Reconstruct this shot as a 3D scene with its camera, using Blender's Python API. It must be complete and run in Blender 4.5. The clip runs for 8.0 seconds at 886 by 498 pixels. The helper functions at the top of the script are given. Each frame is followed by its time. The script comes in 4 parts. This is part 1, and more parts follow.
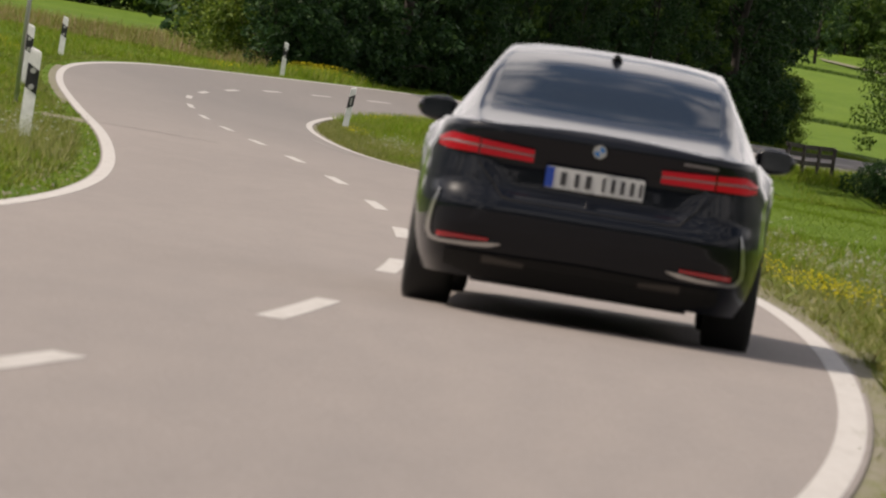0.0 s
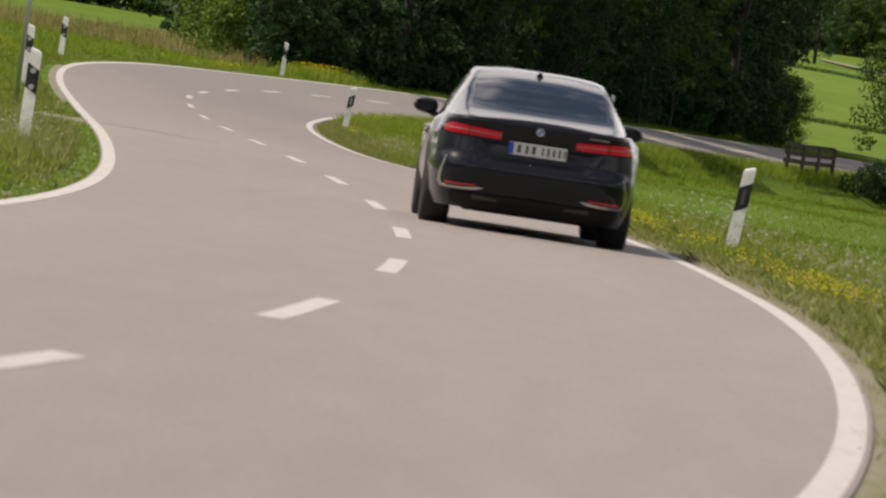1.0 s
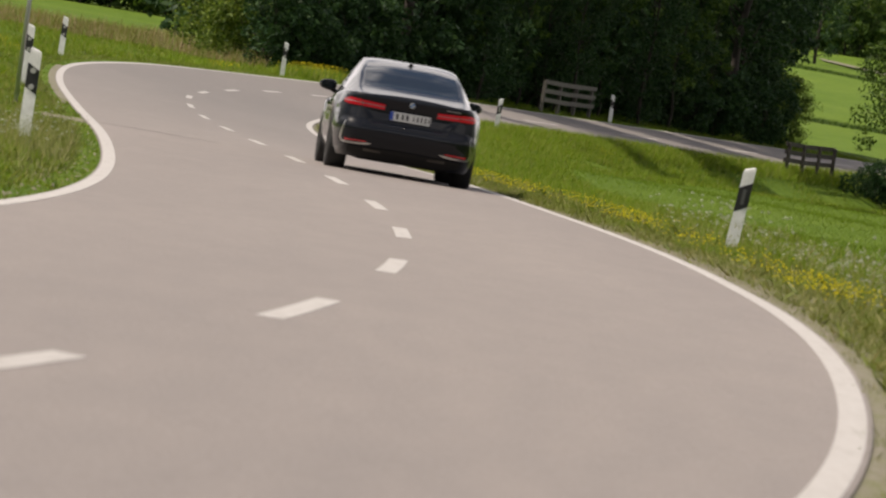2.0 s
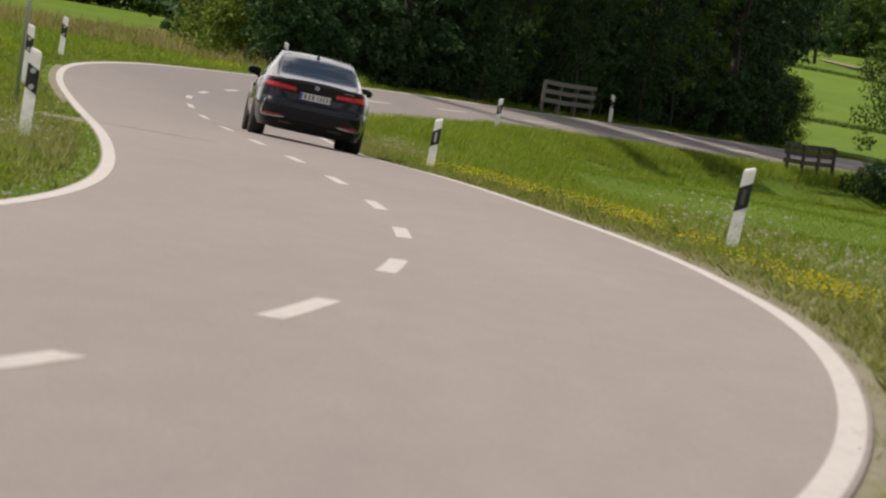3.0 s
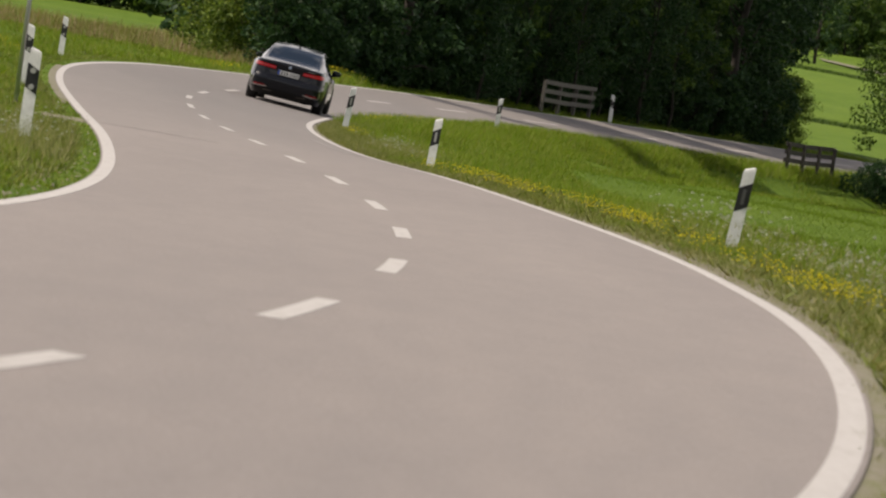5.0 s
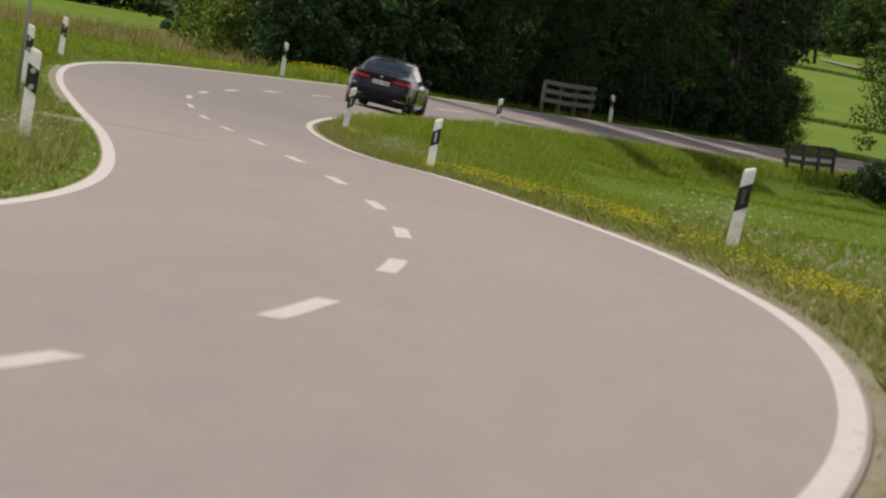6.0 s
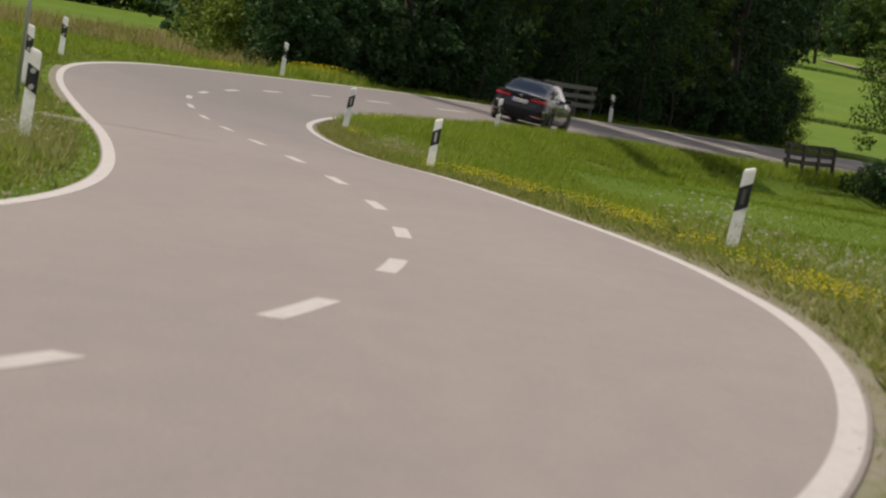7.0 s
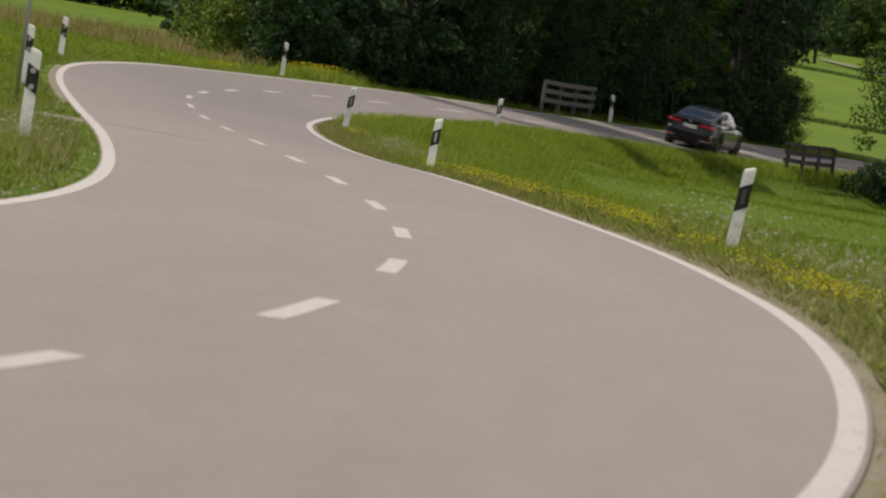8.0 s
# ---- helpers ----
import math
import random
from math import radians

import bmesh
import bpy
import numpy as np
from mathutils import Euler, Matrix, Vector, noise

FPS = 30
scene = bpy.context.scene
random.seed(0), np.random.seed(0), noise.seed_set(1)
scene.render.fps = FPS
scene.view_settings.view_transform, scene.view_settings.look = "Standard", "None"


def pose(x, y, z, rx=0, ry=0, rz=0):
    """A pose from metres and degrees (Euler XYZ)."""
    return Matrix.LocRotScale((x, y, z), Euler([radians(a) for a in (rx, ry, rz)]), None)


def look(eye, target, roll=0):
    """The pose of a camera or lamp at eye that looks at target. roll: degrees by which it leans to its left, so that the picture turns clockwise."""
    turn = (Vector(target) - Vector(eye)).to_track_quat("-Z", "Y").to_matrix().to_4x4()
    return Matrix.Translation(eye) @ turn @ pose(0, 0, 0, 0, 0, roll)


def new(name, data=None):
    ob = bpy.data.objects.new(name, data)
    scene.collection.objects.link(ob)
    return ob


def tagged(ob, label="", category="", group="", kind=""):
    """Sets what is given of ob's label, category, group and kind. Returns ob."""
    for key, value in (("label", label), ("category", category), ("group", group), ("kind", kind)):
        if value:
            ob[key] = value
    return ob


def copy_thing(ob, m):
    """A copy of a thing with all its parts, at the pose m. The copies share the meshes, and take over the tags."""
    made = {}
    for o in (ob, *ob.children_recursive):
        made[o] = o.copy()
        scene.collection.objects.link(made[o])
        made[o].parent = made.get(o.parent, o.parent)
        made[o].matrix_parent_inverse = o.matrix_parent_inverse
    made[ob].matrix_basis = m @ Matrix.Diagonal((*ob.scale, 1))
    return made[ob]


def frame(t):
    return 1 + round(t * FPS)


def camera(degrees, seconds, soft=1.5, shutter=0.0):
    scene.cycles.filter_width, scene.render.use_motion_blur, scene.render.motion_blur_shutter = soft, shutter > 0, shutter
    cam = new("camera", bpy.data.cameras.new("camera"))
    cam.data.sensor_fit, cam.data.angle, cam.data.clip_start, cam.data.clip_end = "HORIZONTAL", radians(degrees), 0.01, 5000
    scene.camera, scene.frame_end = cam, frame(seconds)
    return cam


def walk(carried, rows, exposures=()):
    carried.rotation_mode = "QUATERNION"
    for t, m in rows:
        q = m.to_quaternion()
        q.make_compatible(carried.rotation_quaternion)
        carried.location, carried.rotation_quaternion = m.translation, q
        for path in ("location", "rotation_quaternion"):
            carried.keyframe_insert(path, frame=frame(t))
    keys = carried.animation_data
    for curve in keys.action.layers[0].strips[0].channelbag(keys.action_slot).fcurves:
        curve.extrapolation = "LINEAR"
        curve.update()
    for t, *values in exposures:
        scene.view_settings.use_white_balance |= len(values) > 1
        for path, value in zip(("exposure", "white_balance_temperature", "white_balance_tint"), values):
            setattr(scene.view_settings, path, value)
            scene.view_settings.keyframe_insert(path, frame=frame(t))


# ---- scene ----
# the camera stands at the outer edge of the bend, one metre above the road, with a long lens
cam = camera(6.902, 8.0, soft=2.2, shutter=0.5)
cam.data.dof.use_dof, cam.data.dof.focus_distance, cam.data.dof.aperture_fstop = True, 150.0, 12.0
EYE = (0.0, 0.0, 1.0)
STAND = look(EYE, (0.0, 100.0, 1.0 - 100.0 * math.tan(radians(1.05))), 9.5)
walk(cam, [(0.0, STAND), (8.0, STAND)], [(0.0, 0.05, 6700, 15), (1.5, 0.08, 6700, 15), (4.5, 0.01, 6690, 15), (6.5, -0.05, 6680, 15), (8.0, -0.14, 6650, 15)])

# ---- light ----
SUN_ELEV, SUN_AZ = radians(51), radians(-96)      # azimuth from +y towards +x: the sun stands to the left
sun_way = Vector((math.sin(SUN_AZ) * math.cos(SUN_ELEV), math.cos(SUN_AZ) * math.cos(SUN_ELEV), math.sin(SUN_ELEV)))
world = bpy.data.worlds.new("sky")
scene.world = world
world.use_nodes = True
wn = world.node_tree.nodes
sky = wn.new("ShaderNodeTexSky")
sky.sky_type, sky.sun_disc, sky.sun_elevation, sky.sun_rotation = "NISHITA", False, SUN_ELEV, SUN_AZ
sky.dust_density = 1.5
# fair-weather clouds
wl = world.node_tree.links
cloud_at, cloud_map, cloud, cloud_edge, cloud_mix = (wn.new("ShaderNode" + k) for k in ("TexCoord", "Mapping", "TexNoise", "ValToRGB", "Mix"))
cloud_map.inputs["Scale"].default_value = (1.0, 1.0, 1.0)
cloud_map.inputs["Location"].default_value = (0.37, 1.7, 0.4)
cloud.inputs["Scale"].default_value, cloud.inputs["Detail"].default_value, cloud.inputs["Roughness"].default_value = 7.5, 7, 0.58
cloud_edge.color_ramp.elements[0].position, cloud_edge.color_ramp.elements[1].position = 0.47, 0.61
cloud_mix.data_type = "RGBA"
cloud_mix.inputs[7].default_value = (17, 16.6, 16.2, 1)
wl.new(cloud_at.outputs["Generated"], cloud_map.inputs[0]), wl.new(cloud_map.outputs[0], cloud.inputs["Vector"])
# extra cloud added low in the unseen sky, brightening the car's roof and boot
cloud_z, cloud_low, cloud_sum = (wn.new("ShaderNode" + k) for k in ("SeparateXYZ", "MapRange", "Math"))
cloud_low.inputs["From Min"].default_value, cloud_low.inputs["From Max"].default_value = 0.0, 0.5
cloud_low.inputs["To Min"].default_value, cloud_low.inputs["To Max"].default_value = 0.2, 0.0
wl.new(cloud_at.outputs["Generated"], cloud_z.inputs[0]), wl.new(cloud_z.outputs["Z"], cloud_low.inputs[0])
wl.new(cloud.outputs["Fac"], cloud_sum.inputs[0]), wl.new(cloud_low.outputs[0], cloud_sum.inputs[1])
wl.new(cloud_sum.outputs[0], cloud_edge.inputs[0]), wl.new(cloud_edge.outputs[0], cloud_mix.inputs[0])
wl.new(sky.outputs[0], cloud_mix.inputs[6]), wl.new(cloud_mix.outputs[2], wn["Background"].inputs[0])
wn["Background"].inputs[1].default_value = 0.07
sun = new("sun", bpy.data.lights.new("sun", "SUN"))
sun.data.energy, sun.data.angle, sun.data.color = 4.6, radians(0.53), (1.0, 0.92, 0.79)
sun.matrix_world = look(sun_way * 300, (0, 0, 0))


# ---- materials ----
class Mat:
    """A node material with a principled surface, built up step by step."""

    def __init__(self, name, base=(0.5, 0.5, 0.5), rough=0.6, metal=0.0, **more):
        self.m = bpy.data.materials.new(name)
        self.m.use_nodes = True
        self.n, self.l = self.m.node_tree.nodes, self.m.node_tree.links
        self.b = self.n["Principled BSDF"]
        self.put("Base Color", (*base, 1)), self.put("Roughness", rough), self.put("Metallic", metal)
        for key, value in more.items():
            self.put(key.replace("_", " "), value)

    def put(self, socket, value):
        self.b.inputs[socket].default_value = value

    def coords(self):
        return self.n.new("ShaderNodeNewGeometry").outputs["Position"]

    def noise(self, scale, detail=4.0, rough=0.55, local=False, stretch=None):
        t = self.n.new("ShaderNodeTexNoise")
        t.inputs["Scale"].default_value, t.inputs["Detail"].default_value, t.inputs["Roughness"].default_value = scale, detail, rough
        src = self.n.new("ShaderNodeTexCoord").outputs["Object"] if local else self.coords()
        if stretch:
            mp = self.n.new("ShaderNodeMapping")
            mp.inputs["Scale"].default_value = stretch
            self.l.new(src, mp.inputs["Vector"])
            src = mp.outputs[0]
        self.l.new(src, t.inputs["Vector"])
        return t.outputs["Fac"]

    def ramp(self, fac, stops):
        r = self.n.new("ShaderNodeValToRGB")
        while len(r.color_ramp.elements) < len(stops):
            r.color_ramp.elements.new(0.5)
        for e, (at, c) in zip(r.color_ramp.elements, stops):
            e.position, e.color = at, (*c, 1)
        self.l.new(fac, r.inputs[0])
        return r.outputs[0]

    def mix(self, fac, a, b, how="MIX"):
        x = self.n.new("ShaderNodeMix")
        x.data_type, x.blend_type = "RGBA", how
        for sock, v in ((x.inputs[0], fac), (x.inputs[6], a), (x.inputs[7], b)):
            if isinstance(v, (int, float)):
                sock.default_value = v
            elif isinstance(v, tuple):
                sock.default_value = (*v, 1)
            else:
                self.l.new(v, sock)
        return x.outputs[2]

    def color(self, out):
        self.l.new(out, self.b.inputs["Base Color"])
        return self

    def bump(self, fac, strength=0.3, dist=0.01):
        bp = self.n.new("ShaderNodeBump")
        bp.inputs["Strength"].default_value, bp.inputs["Distance"].default_value = strength, dist
        self.l.new(fac, bp.inputs["Height"])
        self.l.new(bp.outputs[0], self.b.inputs["Normal"])
        return self

    def rough(self, fac, lo, hi):
        r = self.n.new("ShaderNodeMapRange")
        r.inputs["To Min"].default_value, r.inputs["To Max"].default_value = lo, hi
        self.l.new(fac, r.inputs[0])
        self.l.new(r.outputs[0], self.b.inputs["Roughness"])
        return self

    def island(self):
        return self.n.new("ShaderNodeNewGeometry").outputs["Random Per Island"]


def leafy(name, stops, glow=0.45, rough=0.5):
    """Leaf or blade material: a random shade a piece, light passing through."""
    k = Mat(name, rough=rough, Specular_IOR_Level=0.15)
    c = k.ramp(k.island(), stops)
    big = k.noise(0.35, 2)
    c = k.mix(k.ramp(big, [(0.3, (0.0, 0.0, 0.0)), (0.7, (1, 1, 1))]), k.mix(0.35, c, (0.5, 0.5, 0.42), "MULTIPLY"), c)
    k.color(c)
    tr = k.n.new("ShaderNodeBsdfTranslucent")
    k.l.new(k.mix(0.5, c, (1.0, 1.0, 0.45), "MULTIPLY"), tr.inputs["Color"])
    ms = k.n.new("ShaderNodeMixShader")
    ms.inputs[0].default_value = glow
    k.l.new(k.b.outputs[0], ms.inputs[1]), k.l.new(tr.outputs[0], ms.inputs[2])
    k.l.new(ms.outputs[0], k.n["Material Output"].inputs["Surface"])
    return k.m


def asphalt():
    k = Mat("asphalt", rough=0.8)
    fine, mid, big = k.noise(55, 5, 0.7, stretch=(1, 0.3, 1)), k.noise(3.5, 4, stretch=(1, 0.15, 1)), k.noise(0.22, 3, stretch=(1, 0.12, 1))
    c = k.ramp(fine, [(0.3, (0.198, 0.174, 0.159)), (0.7, (0.276, 0.246, 0.226))])
    c = k.mix(0.5, c, k.ramp(mid, [(0.3, (0.8, 0.8, 0.8)), (0.7, (1.06, 1.05, 1.04))]), "MULTIPLY")
    c = k.mix(0.8, c, k.ramp(big, [(0.32, (0.84, 0.84, 0.85)), (0.68, (1.05, 1.04, 1.03))]), "MULTIPLY")
    # from 90 to 150 m on, cloud shade is put into the asphalt colour
    sep = k.n.new("ShaderNodeSeparateXYZ")
    k.l.new(k.coords(), sep.inputs[0])
    cloud_shade = k.n.new("ShaderNodeMapRange")
    cloud_shade.inputs["From Min"].default_value, cloud_shade.inputs["From Max"].default_value = 90.0, 150.0
    k.l.new(sep.outputs["Y"], cloud_shade.inputs[0])
    c = k.mix(cloud_shade.outputs[0], c, k.mix(1.0, c, (0.82, 0.845, 0.86), "MULTIPLY"))
    return k.color(c).bump(fine, 0.2, 0.003).rough(mid, 0.72, 0.9).m


def paint_white():
    k = Mat("road_paint", rough=0.7)
    c = k.ramp(k.noise(14, 6, 0.7, stretch=(1, 0.12, 1)), [(0.25, (0.34, 0.32, 0.295)), (0.45, (0.42, 0.40, 0.375)), (0.8, (0.47, 0.455, 0.43))])
    return k.color(c).bump(k.noise(60, 3), 0.2, 0.003).m


def gravel():
    k = Mat("gravel", rough=0.95)
    fine = k.noise(38, 5, 0.75)
    c = k.ramp(fine, [(0.25, (0.09, 0.078, 0.062)), (0.5, (0.20, 0.175, 0.14)), (0.75, (0.35, 0.315, 0.265))])
    c = k.mix(k.ramp(k.noise(6, 4), [(0.34, (0, 0, 0)), (0.64, (1, 1, 1))]), c, (0.14, 0.14, 0.062))
    return k.color(c).bump(fine, 0.25, 0.01).m


def turf():
    k = Mat("turf", rough=0.95, Specular_IOR_Level=0.08)
    fine, mid, big = k.noise(30, 5, 0.7, stretch=(1, 0.3, 1)), k.noise(1.1, 4), k.noise(0.05, 3)
    c = k.ramp(fine, [(0.25, (0.080, 0.130, 0.014)), (0.5, (0.112, 0.180, 0.027)), (0.8, (0.148, 0.218, 0.031))])
    c = k.mix(0.7, c, k.ramp(mid, [(0.3, (0.72, 0.78, 0.6)), (0.7, (1.15, 1.1, 1.0))]), "MULTIPLY")
    c = k.mix(0.6, c, k.ramp(big, [(0.35, (0.8, 0.88, 0.7)), (0.65, (1.12, 1.08, 1.0))]), "MULTIPLY")
    c = k.mix(0.7, c, k.ramp(k.noise(0.35, 5, 0.65, stretch=(1, 0.25, 1)), [(0.3, (0.78, 0.84, 0.8)), (0.7, (1.1, 1.05, 1.1))]), "MULTIPLY")
    return k.color(c).bump(fine, 0.9, 0.05).m


def wood(name, lo, hi):
    k = Mat(name, rough=0.85)
    g = k.noise(6, 5, 0.7, True, (1, 1, 9))
    return k.color(k.ramp(g, [(0.3, lo), (0.7, hi)])).bump(g, 0.5, 0.006).m


def bark():
    k = Mat("bark", rough=0.95)
    g = k.noise(7, 5, 0.7, True, (1, 1, 0.2))
    return k.color(k.ramp(g, [(0.3, (0.018, 0.015, 0.012)), (0.7, (0.055, 0.046, 0.036))])).bump(g, 0.9, 0.03).m


def car_paint():
    k = Mat("car_paint", (0.01, 0.011, 0.015), 0.35, 0.0, Coat_Weight=0.8, Coat_Roughness=0.02, Coat_IOR=1.36, Specular_IOR_Level=0.1)
    flake = k.noise(900, 2, 0.5, True)
    return k.color(k.ramp(flake, [(0.3, (0.0015, 0.0022, 0.004)), (0.7, (0.004, 0.006, 0.011))])).m


def lamp_red():
    k = Mat("lamp_red", (0.15, 0.001, 0.004), 0.3, Coat_Weight=0.1, Specular_IOR_Level=0.25)
    k.put("Emission Color", (1.0, 0.012, 0.03, 1)), k.put("Emission Strength", 0.17)
    return k.m


def post_white():
    k = Mat("post_white", rough=0.45)
    c = k.ramp(k.noise(7, 5, 0.7), [(0.3, (0.60, 0.60, 0.58)), (0.6, (0.80, 0.80, 0.79))])
    return k.color(c).m


ASPHALT, PAINT, GRAVEL, TURF, BARK = asphalt(), paint_white(), gravel(), turf(), bark()
RAIL, DARKRAIL = wood("weathered_wood", (0.055, 0.052, 0.045), (0.14, 0.13, 0.112)), wood("dark_wood", (0.022, 0.019, 0.016), (0.06, 0.052, 0.043))
POSTWHITE = post_white()
POSTBLACK = Mat("post_black", (0.012, 0.012, 0.013), 0.4).m
REFLECT = Mat("reflector", (0.50, 0.50, 0.49), 0.25, 0.4, Coat_Weight=0.8).m
DULLREF = Mat("dull_reflector", (0.10, 0.10, 0.10), 0.35, 0.3).m
STEEL = Mat("galvanised_steel", (0.42, 0.43, 0.44), 0.45, 0.85).m
CARPAINT, LAMPRED = car_paint(), lamp_red()
LAMPBAR = Mat("lamp_bar", (0.30, 0.17, 0.18), 0.2, 0.2, Coat_Weight=0.6).m
LAMPSMOKE = Mat("lamp_smoke", (0.05, 0.006, 0.010), 0.1, Coat_Weight=0.8).m
GLOSSBLACK = Mat("gloss_black", (0.006, 0.006, 0.007), 0.12, Coat_Weight=0.5).m
MATTBLACK = Mat("matt_black", (0.010, 0.010, 0.010), 0.6, Specular_IOR_Level=0.2).m
SATIN = Mat("satin_silver", (0.52, 0.52, 0.51), 0.3, 0.95).m
REDREF = Mat("red_reflector", (0.38, 0.01, 0.016), 0.2, Coat_Weight=0.6).m
TYRE = Mat("tyre_rubber", (0.014, 0.014, 0.014), 0.8).m
RIM = Mat("rim_metal", (0.22, 0.22, 0.23), 0.3, 0.9).m
INSERT = Mat("dull_insert", (0.06, 0.055, 0.05), 0.4, 0.6).m
GLASS = Mat("tinted_glass", (0.010, 0.014, 0.017), 0.04, Specular_IOR_Level=0.5).m
PLATEWHITE = Mat("plate_white", (0.56, 0.56, 0.55), 0.35).m
PLATEBLUE = Mat("plate_blue", (0.01, 0.05, 0.32), 0.4).m
INK = Mat("ink", (0.035, 0.035, 0.038), 0.5).m
BADGEWHITE = Mat("badge_white", (0.35, 0.36, 0.37), 0.3).m
ROUNDELBLUE = Mat("roundel_blue", (0.03, 0.16, 0.42), 0.25).m
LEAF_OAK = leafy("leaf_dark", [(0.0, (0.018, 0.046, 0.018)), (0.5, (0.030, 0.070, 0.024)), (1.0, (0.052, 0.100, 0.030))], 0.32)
LEAF_LIGHT = leafy("leaf_light", [(0.0, (0.036, 0.076, 0.016)), (0.5, (0.066, 0.124, 0.022)), (1.0, (0.115, 0.175, 0.034))], 0.4)
LEAF_BUSH = leafy("leaf_bush", [(0.0, (0.058, 0.105, 0.018)), (0.5, (0.115, 0.180, 0.030)), (1.0, (0.22, 0.28, 0.055))], 0.45)
BLADE = leafy("grass_blade", [(0.0, (0.118, 0.202, 0.012)), (0.4, (0.160, 0.258, 0.017)), (0.7, (0.205, 0.290, 0.028)), (0.9, (0.26, 0.30, 0.06)), (1.0, (0.35, 0.33, 0.13))], 0.5)
BLADE_FIELD = leafy("field_blade", [(0.0, (0.128, 0.215, 0.014)), (0.5, (0.152, 0.250, 0.018)), (1.0, (0.195, 0.285, 0.030))], 0.5)
BLADE_WORN = leafy("worn_blade", [(0.0, (0.130, 0.190, 0.022)), (0.5, (0.195, 0.240, 0.045)), (0.8, (0.26, 0.26, 0.09)), (1.0, (0.34, 0.31, 0.17))], 0.4)
BLADE_STRAW = leafy("straw_blade", [(0.0, (0.13, 0.18, 0.03)), (0.5, (0.23, 0.25, 0.08)), (1.0, (0.40, 0.37, 0.19))], 0.45)
BLADE_DRY = leafy("dry_blade", [(0.0, (0.13, 0.20, 0.025)), (0.4, (0.19, 0.22, 0.05)), (0.7, (0.27, 0.19, 0.11)), (1.0, (0.38, 0.30, 0.19))], 0.4)
YELLOW = leafy("petal_yellow", [(0.0, (0.64, 0.53, 0.012)), (1.0, (0.82, 0.76, 0.04))], 0.3)
FEATHER = leafy("feather_head", [(0.0, (0.30, 0.31, 0.18)), (1.0, (0.50, 0.49, 0.34))], 0.4)
WHITE = leafy("petal_white", [(0.0, (0.30, 0.33, 0.24)), (1.0, (0.58, 0.60, 0.52))], 0.3)


# ---- building helpers ----
def mesh_object(name, verts, faces, mat, parent=None, label="", smooth=False):
    me = bpy.data.meshes.new(name)
    me.from_pydata([tuple(v) for v in verts], [], faces)
    me.materials.append(mat)
    if smooth:
        me.shade_smooth()
    ob = new(name, me)
    if parent:
        ob.parent = parent
    if label:
        tagged(ob, label)
    return ob


def part(name, bm, mat, parent, label="", smooth=False):
    me = bpy.data.meshes.new(name)
    bmesh.ops.recalc_face_normals(bm, faces=bm.faces)
    bm.to_mesh(me)
    bm.free()
    me.materials.append(mat)
    if smooth:
        me.shade_smooth()
    ob = new(name, me)
    ob.parent = parent
    if label:
        tagged(ob, label)
    return ob


def thing(name, m, label, category, group="", kind=""):
    ob = new(name)
    ob.matrix_world = m
    return tagged(ob, label, category, group, kind)


def box(bm, cx, cy, cz, sx, sy, sz, bevel=0.0, rot=None):
    r = bmesh.ops.create_cube(bm, size=1, matrix=Matrix.Translation((cx, cy, cz)) @ (rot or Matrix()) @ Matrix.Diagonal((sx, sy, sz, 1)))
    if bevel:
        es = list({e for v in r["verts"] for e in v.link_edges})
        bmesh.ops.bevel(bm, geom=es, offset=bevel, segments=2, affect="EDGES")
    return bm


def tube(bm, pts, radii, sides=8):
    """A tapered tube along points."""
    rings = []
    for i, (p, r) in enumerate(zip(pts, radii)):
        d = (Vector(pts[min(i + 1, len(pts) - 1)]) - Vector(pts[max(i - 1, 0)])).normalized()
        a = d.orthogonal().normalized()
        b = d.cross(a)
        rings.append([bm.verts.new(Vector(p) + (a * math.cos(q) + b * math.sin(q)) * r) for q in (2 * math.pi * k / sides for k in range(sides))])
    for u, v in zip(rings, rings[1:]):
        for k in range(sides):
            bm.faces.new((u[k], u[(k + 1) % sides], v[(k + 1) % sides], v[k]))
    bm.faces.new(rings[-1])
    bm.faces.new(rings[0][::-1])
    return bm


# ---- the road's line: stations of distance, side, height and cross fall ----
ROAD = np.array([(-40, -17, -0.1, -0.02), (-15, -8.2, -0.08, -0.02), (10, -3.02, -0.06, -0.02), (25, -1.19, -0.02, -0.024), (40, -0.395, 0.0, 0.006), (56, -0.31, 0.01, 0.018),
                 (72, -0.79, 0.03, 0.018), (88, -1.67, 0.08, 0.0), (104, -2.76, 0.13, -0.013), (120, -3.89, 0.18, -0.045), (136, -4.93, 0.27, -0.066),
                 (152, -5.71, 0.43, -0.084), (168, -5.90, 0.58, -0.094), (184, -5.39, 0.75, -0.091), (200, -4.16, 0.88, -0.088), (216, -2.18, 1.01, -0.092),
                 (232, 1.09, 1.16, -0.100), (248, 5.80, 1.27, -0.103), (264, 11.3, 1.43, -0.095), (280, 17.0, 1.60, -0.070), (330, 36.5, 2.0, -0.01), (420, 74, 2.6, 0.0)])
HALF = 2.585


